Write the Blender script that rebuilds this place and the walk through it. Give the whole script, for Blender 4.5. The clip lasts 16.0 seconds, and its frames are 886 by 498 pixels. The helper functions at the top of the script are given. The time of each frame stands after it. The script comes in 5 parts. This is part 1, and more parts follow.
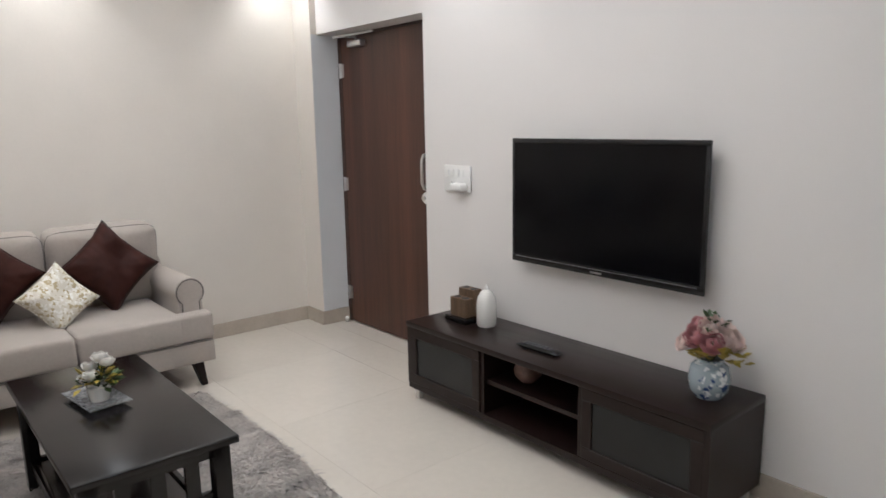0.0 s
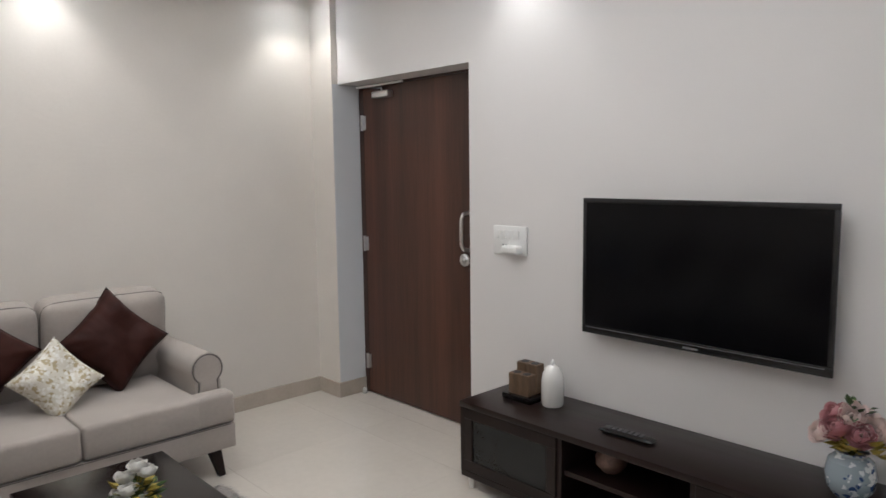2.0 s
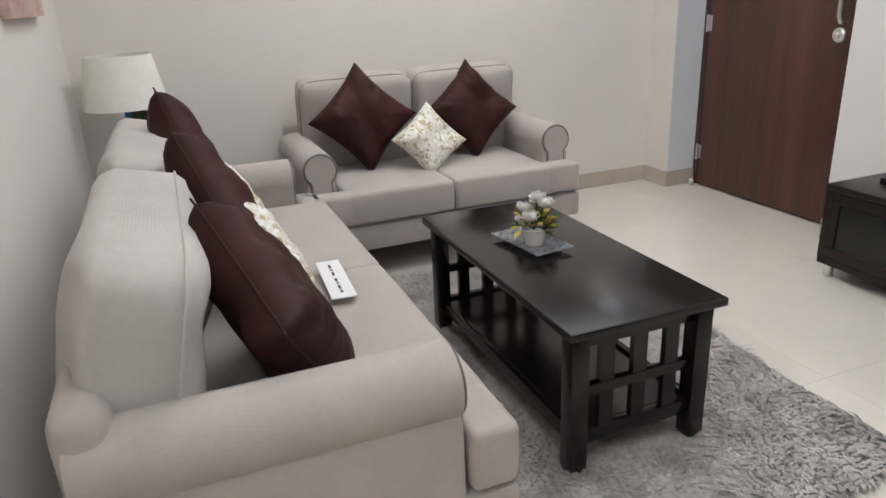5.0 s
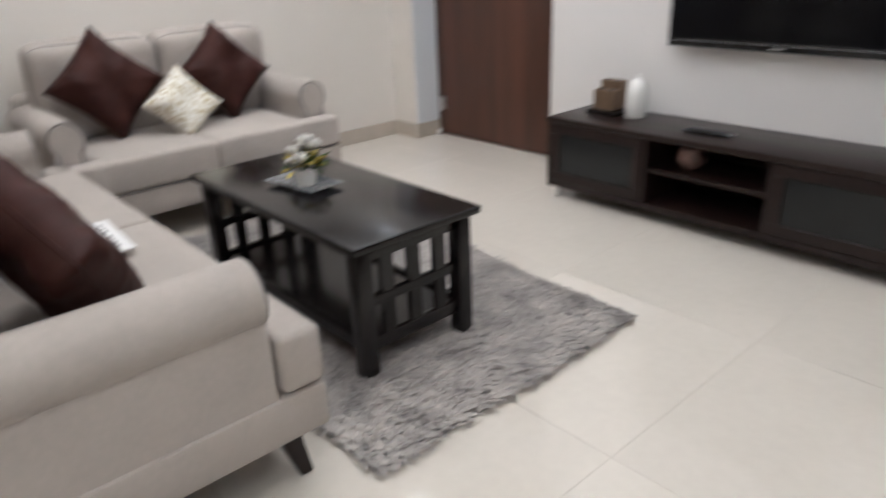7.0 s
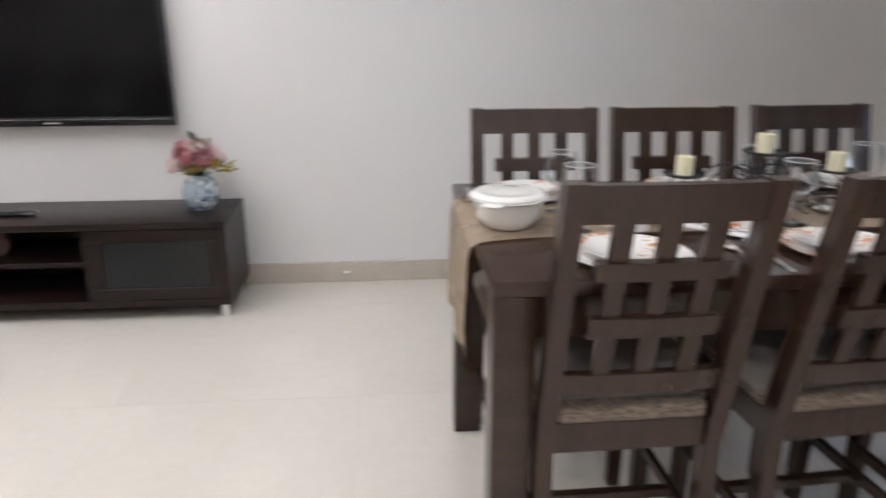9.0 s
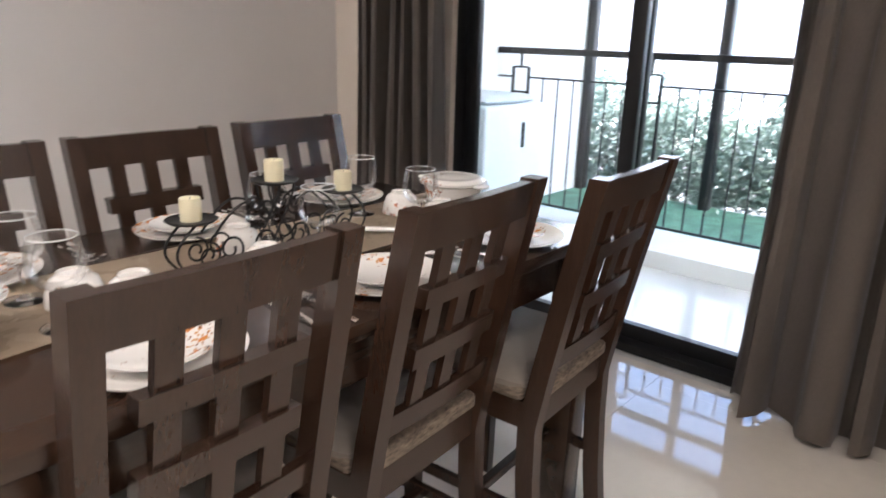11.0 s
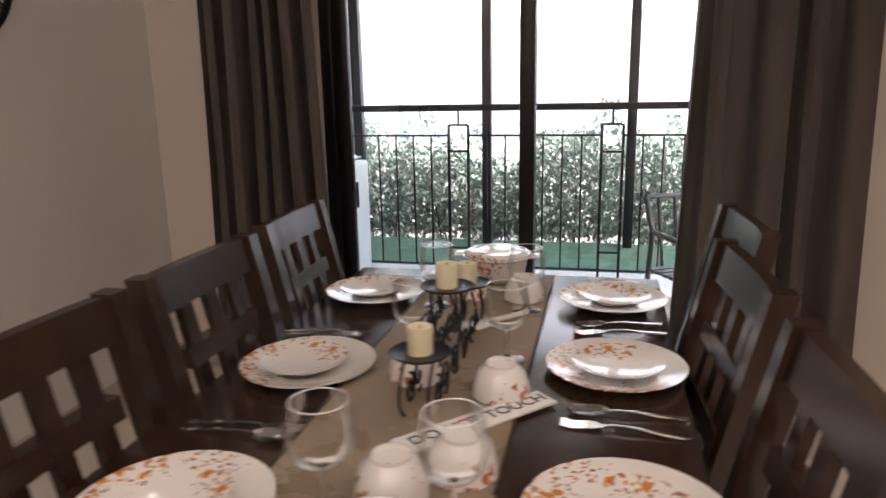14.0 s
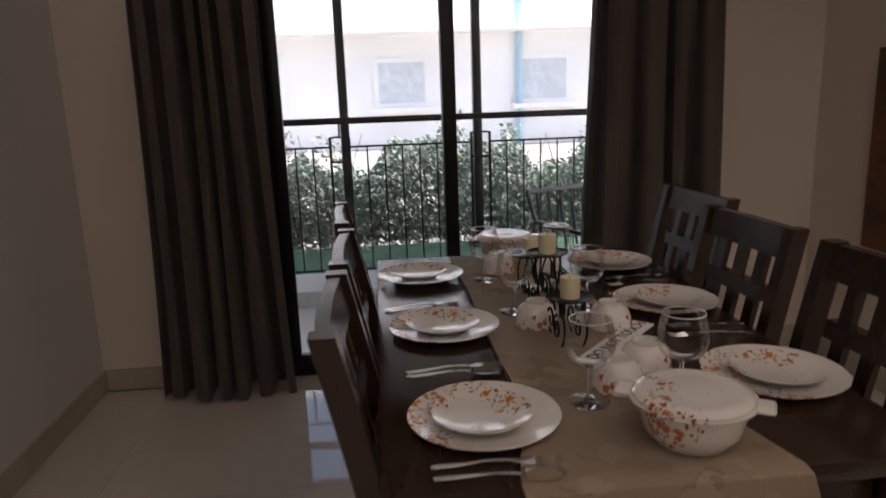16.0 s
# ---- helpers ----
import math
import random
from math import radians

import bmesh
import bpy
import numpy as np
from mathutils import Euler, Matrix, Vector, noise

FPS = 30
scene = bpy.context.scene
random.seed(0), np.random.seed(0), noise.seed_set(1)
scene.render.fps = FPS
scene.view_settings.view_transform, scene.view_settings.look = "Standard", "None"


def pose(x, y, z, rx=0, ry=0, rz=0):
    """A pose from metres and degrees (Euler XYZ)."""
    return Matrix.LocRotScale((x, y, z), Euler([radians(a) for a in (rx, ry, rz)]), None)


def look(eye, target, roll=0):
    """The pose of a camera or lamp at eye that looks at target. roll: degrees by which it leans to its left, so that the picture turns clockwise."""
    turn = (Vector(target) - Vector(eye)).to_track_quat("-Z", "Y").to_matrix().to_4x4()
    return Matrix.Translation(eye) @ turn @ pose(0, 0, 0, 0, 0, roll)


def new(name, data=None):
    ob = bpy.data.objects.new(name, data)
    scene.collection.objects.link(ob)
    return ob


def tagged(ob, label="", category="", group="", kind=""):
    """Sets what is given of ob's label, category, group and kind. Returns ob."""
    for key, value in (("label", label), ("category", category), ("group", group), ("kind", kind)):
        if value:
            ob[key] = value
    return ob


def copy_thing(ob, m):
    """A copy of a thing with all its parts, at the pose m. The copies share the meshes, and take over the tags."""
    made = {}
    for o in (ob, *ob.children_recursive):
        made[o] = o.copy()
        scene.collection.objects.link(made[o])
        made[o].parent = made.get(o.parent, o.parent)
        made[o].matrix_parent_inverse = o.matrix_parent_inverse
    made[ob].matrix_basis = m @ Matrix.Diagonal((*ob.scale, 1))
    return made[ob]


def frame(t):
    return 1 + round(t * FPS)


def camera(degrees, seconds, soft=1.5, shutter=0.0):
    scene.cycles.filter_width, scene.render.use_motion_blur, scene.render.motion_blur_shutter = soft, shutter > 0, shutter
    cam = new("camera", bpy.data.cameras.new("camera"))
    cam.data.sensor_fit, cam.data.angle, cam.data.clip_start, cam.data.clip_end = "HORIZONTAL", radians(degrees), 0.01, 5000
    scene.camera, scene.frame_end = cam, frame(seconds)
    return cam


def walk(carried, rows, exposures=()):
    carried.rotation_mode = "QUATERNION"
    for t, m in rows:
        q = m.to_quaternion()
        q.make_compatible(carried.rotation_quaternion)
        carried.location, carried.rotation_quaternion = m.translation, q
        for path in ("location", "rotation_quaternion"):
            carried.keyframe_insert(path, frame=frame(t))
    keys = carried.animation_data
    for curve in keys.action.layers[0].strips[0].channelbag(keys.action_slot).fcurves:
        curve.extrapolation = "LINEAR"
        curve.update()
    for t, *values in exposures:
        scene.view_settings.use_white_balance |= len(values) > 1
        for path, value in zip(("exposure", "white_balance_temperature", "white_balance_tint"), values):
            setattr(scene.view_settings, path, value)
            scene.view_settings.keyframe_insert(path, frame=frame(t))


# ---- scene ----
cam = camera(65.3, 16.0, shutter=0.5)
PATH = [
    (0, (5.822, -2.507, 1.454), (4.312, -1.247, 1.09), -1.0),
    (0.5, (5.672, -2.52, 1.468), (4.135, -1.279, 1.155), -0.2),
    (1, (5.481, -2.481, 1.481), (3.941, -1.228, 1.237), -1.0),
    (1.5, (5.362, -2.505, 1.484), (3.824, -1.247, 1.256), 0.7),
    (2, (5.232, -2.622, 1.49), (3.789, -1.255, 1.267), -0.7),
    (2.5, (5.164, -2.711, 1.476), (3.657, -1.422, 1.212), -1.3),
    (3, (5.034, -2.756, 1.439), (3.359, -1.705, 1.138), -2.0),
    (3.5, (4.937, -2.776, 1.416), (3.147, -1.98, 1.012), -2.4),
    (4, (4.885, -2.842, 1.325), (3.12, -2.083, 0.77), -3.1),
    (4.5, (4.992, -2.962, 1.304), (3.237, -2.256, 0.653), -2.6),
    (4.7, (5.045, -2.985, 1.299), (3.289, -2.328, 0.604), -2.7),
    (6.8, (5.251, -3.081, 1.179), (3.762, -2.046, 0.336), -2.1),
    (7, (5.27, -3.145, 1.212), (3.885, -1.935, 0.425), -2.4),
    (7.5, (5.271, -3.196, 1.217), (4.253, -1.623, 0.518), -3.6),
    (8, (5.265, -3.186, 1.221), (4.612, -1.408, 0.58), -1.7),
    (8.5, (5.312, -3.165, 1.197), (5.068, -1.271, 0.604), -1.1),
    (9, (5.383, -3.164, 1.188), (5.534, -1.269, 0.566), -0.0),
    (9.5, (5.439, -3.097, 1.182), (6.043, -1.288, 0.578), 0.1),
    (10, (5.449, -3.005, 1.183), (6.425, -1.378, 0.549), 0.4),
    (12.5, (5.401, -2.37, 1.219), (7.169, -1.566, 0.742), -0.2),
    (13, (5.388, -2.211, 1.227), (7.199, -1.528, 0.725), -0.7),
    (13.5, (5.288, -2.085, 1.227), (7.145, -1.51, 0.76), 0.9),
    (14, (5.123, -1.906, 1.244), (7.017, -1.459, 0.785), -1.1),
    (14.5, (5.037, -1.728, 1.238), (6.947, -1.271, 0.856), -1.3),
    (15, (4.978, -1.57, 1.248), (6.92, -1.24, 0.902), -3.1),
    (15.5, (4.861, -1.429, 1.252), (6.827, -1.407, 0.886), -1.7),
    (16, (4.767, -1.284, 1.259), (6.711, -1.454, 0.822), -2.0),
]
EXPOSURES = [(0, 2.7, 5300, 7), (1.2, 2.5, 5300, 7), (2, 2.4, 5300, 7), (3, 2.6, 5350, 8), (4.7, 2.85, 5250, 7), (7, 2.95, 5200, 7), (8.5, 3.05, 5200, 8), (9.2, 3.4, 5200, 8), (10, 3.6, 5350, 9),
             (12.5, 3.0, 6250, 20), (13.5, 2.8, 6450, 21), (14.5, 2.2, 6500, 21), (15.2, 1.6, 6500, 21), (16, 1.25, 6500, 21)]
walk(cam, [(t, look(eye, target, roll)) for t, eye, target, roll in PATH], EXPOSURES)

# ---- world, sun and lamps ----
world = bpy.data.worlds.new("sky")
scene.world = world
world.use_nodes = True
wn, wl = world.node_tree.nodes, world.node_tree.links
sky = wn.new("ShaderNodeTexSky")
sky.sky_type, sky.sun_disc = "NISHITA", False
sky.sun_elevation, sky.sun_rotation = radians(55), radians(193)
sky.air_density, sky.dust_density = 1.0, 4.0
wn["Background"].inputs["Strength"].default_value = 0.15
wl.new(sky.outputs["Color"], wn["Background"].inputs["Color"])

sun = new("sun", bpy.data.lights.new("sun", "SUN"))
sun.data.energy, sun.data.angle, sun.data.color = 5.0, radians(10), (1.0, 0.97, 0.93)
sun.matrix_world = look((-1.6, -6.8, 10), (0, 0, 0))

CEIL, TRAY = 2.62, 2.80
X0, X1 = 1.27, 7.82          # inner faces of the two end walls
YT, YS = 0.0, -3.43          # television wall and sofa wall
WARM = (1.0, 0.86, 0.70)


def lamp(name, kind, m, energy, color, **more):
    ob = new(name, bpy.data.lights.new(name, kind))
    ob.data.energy, ob.data.color = energy, color
    for k, v in more.items():
        if k == "spot":
            ob.data.spot_size, ob.data.spot_blend = radians(v), 0.6
        elif k == "soft":
            ob.data.shadow_soft_size = v
        elif k == "size":
            ob.data.shape, ob.data.size, ob.data.size_y = "RECTANGLE", v[0], v[1]
    ob.matrix_world = m
    return ob


# (x, y, watts, spread) of the recessed downlights and of the added fill lights
DOWNLIGHTS_AND_FILL = [(1.45, -1.62, 3.0, 95), (1.48, -0.24, 2.9, 95), (1.45, -2.75, 1.7, 95), (3.07, -0.19, 1.9, 95),
              # The next four are added fill for dining and passage, with no known fixture.
              (5.6, -3.3, 4.4, 115), (6.35, -2.75, 1.8, 115), (5.0, -4.5, 6.0, 150), (6.0, -4.5, 4.5, 150), (7.35, -0.28, 0.3, 100)]
for x, y, watts, spread in DOWNLIGHTS_AND_FILL:
    lamp("downlight_and_fill_bulb", "SPOT", look((x, y, CEIL - 0.012), (x, y, 0)), watts, WARM, spot=spread, soft=0.035)
# lit opening of the ceiling tray
TX0, TX1, TY0, TY1 = 1.90, 5.10, -0.55, -2.90
PANEL = 0.36


# ---- materials ----
def mat(name, color, rough=0.5, metal=0.0, vary=0.06, scale=6.0, fine=120.0, bump=0.1, bump_scale=None, coat=0.0, stretch=(1, 1, 1), second=None, mix_at=0.5, sheen=0.0, spec=0.5, rand=0.0, uneven=0.2):
    m = bpy.data.materials.new(name)
    m.use_nodes = True
    n, l = m.node_tree.nodes, m.node_tree.links
    b = n["Principled BSDF"]
    b.inputs["Roughness"].default_value, b.inputs["Metallic"].default_value = rough, metal
    b.inputs["Coat Weight"].default_value, b.inputs["Sheen Weight"].default_value = coat, sheen
    b.inputs["Specular IOR Level"].default_value = spec
    co = n.new("ShaderNodeTexCoord")
    mp = n.new("ShaderNodeMapping")
    mp.inputs["Scale"].default_value = stretch
    l.new(co.outputs["Object"], mp.inputs["Vector"])
    big, small = n.new("ShaderNodeTexNoise"), n.new("ShaderNodeTexNoise")
    big.inputs["Scale"].default_value, small.inputs["Scale"].default_value = scale, fine
    big.inputs["Detail"].default_value, small.inputs["Detail"].default_value = 6, 3
    for t in (big, small):
        l.new(mp.outputs["Vector"], t.inputs["Vector"])
    ramp = n.new("ShaderNodeMix")
    ramp.data_type = "RGBA"
    c = Vector(color[:3])
    d = Vector(second[:3]) if second else c * (1 - vary * 2)
    ramp.inputs["A"].default_value, ramp.inputs["B"].default_value = (*d, 1), (*(c if second else c * (1 + vary)), 1)
    tone = n.new("ShaderNodeMath")
    tone.operation = "ADD"
    l.new(big.outputs["Fac"], tone.inputs[0])
    sm = n.new("ShaderNodeMath")
    sm.operation, sm.inputs[1].default_value = "MULTIPLY_ADD", 0.5
    sm.inputs[2].default_value = -0.25
    l.new(small.outputs["Fac"], sm.inputs[0])
    l.new(sm.outputs[0], tone.inputs[1])
    steer = n.new("ShaderNodeMapRange")
    steer.inputs["From Min"].default_value, steer.inputs["From Max"].default_value = mix_at - 0.25, mix_at + 0.25
    l.new(tone.outputs[0], steer.inputs["Value"])
    l.new(steer.outputs[0], ramp.inputs["Factor"])
    out = ramp.outputs["Result"]
    if rand:
        oi, hs, ma = n.new("ShaderNodeObjectInfo"), n.new("ShaderNodeHueSaturation"), n.new("ShaderNodeMapRange")
        ma.inputs["To Min"].default_value, ma.inputs["To Max"].default_value = 1 - rand, 1 + rand
        l.new(oi.outputs["Random"], ma.inputs["Value"])
        l.new(ma.outputs[0], hs.inputs["Value"])
        l.new(out, hs.inputs["Color"])
        out = hs.outputs["Color"]
    l.new(out, b.inputs["Base Color"])
    rr = n.new("ShaderNodeMapRange")
    rr.inputs["To Min"].default_value, rr.inputs["To Max"].default_value = max(0.02, rough * (1 - uneven)), min(1, rough * (1 + uneven))
    l.new(big.outputs["Fac"], rr.inputs["Value"])
    l.new(rr.outputs[0], b.inputs["Roughness"])
    if bump:
        bp = n.new("ShaderNodeBump")
        bp.inputs["Strength"].default_value, bp.inputs["Distance"].default_value = bump, 0.004
        l.new(small.outputs["Fac"], bp.inputs["Height"])
        l.new(bp.outputs["Normal"], b.inputs["Normal"])
    return m


def weave(name, color, rough, size, depth, vary=0.05):
    """Woven cloth: two crossed fine waves for the threads over a soft tone."""
    m = mat(name, color, rough, vary=vary, scale=5, fine=60, bump=0.0, sheen=0.2, spec=0.2)
    n, l = m.node_tree.nodes, m.node_tree.links
    b = n["Principled BSDF"]
    co = n.new("ShaderNodeTexCoord")
    hts = []
    for axis in ("X", "Y", "Z"):
        w = n.new("ShaderNodeTexWave")
        w.bands_direction = axis
        w.inputs["Scale"].default_value, w.inputs["Distortion"].default_value = size, 1.5
        w.inputs["Detail"].default_value = 2
        l.new(co.outputs["Object"], w.inputs["Vector"])
        hts.append(w.outputs["Fac"])
    a1, a2 = n.new("ShaderNodeMath"), n.new("ShaderNodeMath")
    l.new(hts[0], a1.inputs[0]), l.new(hts[1], a1.inputs[1])
    l.new(a1.outputs[0], a2.inputs[0]), l.new(hts[2], a2.inputs[1])
    bp = n.new("ShaderNodeBump")
    bp.inputs["Strength"].default_value, bp.inputs["Distance"].default_value = depth, 0.002
    l.new(a2.outputs[0], bp.inputs["Height"])
    l.new(bp.outputs["Normal"], b.inputs["Normal"])
    return m


def printed(name, base, layers, patch=9.0, lean=0.0, rough=0.13, coat=0.4):
    """Glazed china with a printed sprig: layers of (colour, size, cut, gate), gathered towards local +x by lean."""
    m = mat(name, base, rough, vary=0.01, scale=8, fine=90, bump=0.0, coat=coat)
    n, l = m.node_tree.nodes, m.node_tree.links
    b = n["Principled BSDF"]
    last = b.inputs["Base Color"].links[0].from_socket
    co, xyz = n.new("ShaderNodeTexCoord"), n.new("ShaderNodeSeparateXYZ")
    l.new(co.outputs["Object"], xyz.inputs[0])
    g = n.new("ShaderNodeTexNoise")
    g.inputs["Scale"].default_value = patch
    l.new(co.outputs["Object"], g.inputs["Vector"])
    place = n.new("ShaderNodeMath")
    place.operation, place.inputs[1].default_value = "MULTIPLY_ADD", lean
    l.new(xyz.outputs["X"], place.inputs[0]), l.new(g.outputs["Fac"], place.inputs[2])
    for i, (col, size, cut, gate) in enumerate(layers):
        mp, v, wob = n.new("ShaderNodeMapping"), n.new("ShaderNodeTexVoronoi"), n.new("ShaderNodeTexNoise")
        mp.inputs["Location"].default_value = (i * 3.7, i * 1.9, i * 5.3)
        mp.inputs["Scale"].default_value = (1.0, 1.5, 1.0)
        v.inputs["Scale"].default_value, wob.inputs["Scale"].default_value = size, size * 2.2
        l.new(co.outputs["Object"], mp.inputs["Vector"])
        l.new(mp.outputs["Vector"], v.inputs["Vector"]), l.new(mp.outputs["Vector"], wob.inputs["Vector"])
        s, k1, k2, k3 = (n.new("ShaderNodeMath") for _ in range(4))
        s.operation, s.inputs[1].default_value = "MULTIPLY_ADD", 0.9
        l.new(wob.outputs["Fac"], s.inputs[0]), l.new(v.outputs["Distance"], s.inputs[2])
        k1.operation, k1.inputs[1].default_value = "LESS_THAN", cut
        k2.operation, k2.inputs[1].default_value = "GREATER_THAN", gate
        k3.operation = "MULTIPLY"
        l.new(s.outputs[0], k1.inputs[0]), l.new(place.outputs[0], k2.inputs[0])
        l.new(k1.outputs[0], k3.inputs[0]), l.new(k2.outputs[0], k3.inputs[1])
        x = n.new("ShaderNodeMix")
        x.data_type = "RGBA"
        l.new(k3.outputs[0], x.inputs["Factor"]), l.new(last, x.inputs["A"])
        x.inputs["B"].default_value = (*col, 1)
        last = x.outputs["Result"]
    l.new(last, b.inputs["Base Color"])
    return m


def spotted(name, base, spots, rough=0.15, coat=0.5, scale=28.0, cut=0.42, patch=4.0, gate=0.5):
    """A pale glaze or cloth with scattered coloured marks: (colour, offset) pairs."""
    m = mat(name, base, rough, vary=0.02, scale=8, fine=90, bump=0.02, coat=coat)
    n, l = m.node_tree.nodes, m.node_tree.links
    b = n["Principled BSDF"]
    last = b.inputs["Base Color"].links[0].from_socket
    co = n.new("ShaderNodeTexCoord")
    for i, col in enumerate(spots):
        mp = n.new("ShaderNodeMapping")
        mp.inputs["Location"].default_value = (i * 3.7, i * 1.9, i * 5.3)
        l.new(co.outputs["Object"], mp.inputs["Vector"])
        v, g = n.new("ShaderNodeTexVoronoi"), n.new("ShaderNodeTexNoise")
        v.inputs["Scale"].default_value, g.inputs["Scale"].default_value = scale * (1 + 0.35 * i), patch
        v.inputs["Randomness"].default_value = 1
        wob = n.new("ShaderNodeTexNoise")
        wob.inputs["Scale"].default_value = scale * 2.5
        l.new(mp.outputs["Vector"], v.inputs["Vector"]), l.new(mp.outputs["Vector"], g.inputs["Vector"]), l.new(mp.outputs["Vector"], wob.inputs["Vector"])
        s = n.new("ShaderNodeMath")
        s.operation = "MULTIPLY_ADD"
        s.inputs[1].default_value = 0.9
        l.new(wob.outputs["Fac"], s.inputs[0]), l.new(v.outputs["Distance"], s.inputs[2])
        k1, k2, k3 = (n.new("ShaderNodeMath") for _ in range(3))
        k1.operation, k1.inputs[1].default_value = "LESS_THAN", cut
        k2.operation, k2.inputs[1].default_value = "GREATER_THAN", gate
        k3.operation = "MULTIPLY"
        l.new(s.outputs[0], k1.inputs[0]), l.new(g.outputs["Fac"], k2.inputs[0])
        l.new(k1.outputs[0], k3.inputs[0]), l.new(k2.outputs[0], k3.inputs[1])
        x = n.new("ShaderNodeMix")
        x.data_type = "RGBA"
        l.new(k3.outputs[0], x.inputs["Factor"])
        l.new(last, x.inputs["A"])
        x.inputs["B"].default_value = (*col, 1)
        last = x.outputs["Result"]
    l.new(last, b.inputs["Base Color"])
    return m


def glass(name, tint=(1, 1, 1), rough=0.0, ior=1.45):
    m = bpy.data.materials.new(name)
    m.use_nodes = True
    b = m.node_tree.nodes["Principled BSDF"]
    b.inputs["Base Color"].default_value = (*tint, 1)
    b.inputs["Roughness"].default_value, b.inputs["IOR"].default_value = rough, ior
    b.inputs["Transmission Weight"].default_value = 1.0
    return m


def thin_pane(name, tint=(1, 1, 1), gloss=1.0):
    m = bpy.data.materials.new(name)
    m.use_nodes = True
    n, l = m.node_tree.nodes, m.node_tree.links
    n.remove(n["Principled BSDF"])
    tr, gl, mx = n.new("ShaderNodeBsdfTransparent"), n.new("ShaderNodeBsdfGlossy"), n.new("ShaderNodeMixShader")
    tr.inputs["Color"].default_value = (*tint, 1)
    gl.inputs["Roughness"].default_value = 0.02
    fr = n.new("ShaderNodeFresnel")
    fr.inputs["IOR"].default_value = 1.4
    cap = n.new("ShaderNodeMath")
    cap.operation, cap.inputs[1].default_value = "MULTIPLY", gloss
    l.new(fr.outputs[0], cap.inputs[0])
    l.new(cap.outputs[0], mx.inputs[0])
    l.new(tr.outputs[0], mx.inputs[1]), l.new(gl.outputs[0], mx.inputs[2])
    l.new(mx.outputs[0], n["Material Output"].inputs["Surface"])
    return m


def glow(name, color, strength):
    m = bpy.data.materials.new(name)
    m.use_nodes = True
    b = m.node_tree.nodes["Principled BSDF"]
    b.inputs["Base Color"].default_value = (*color, 1)
    b.inputs["Emission Color"].default_value, b.inputs["Emission Strength"].default_value = (*color, 1), strength
    return m


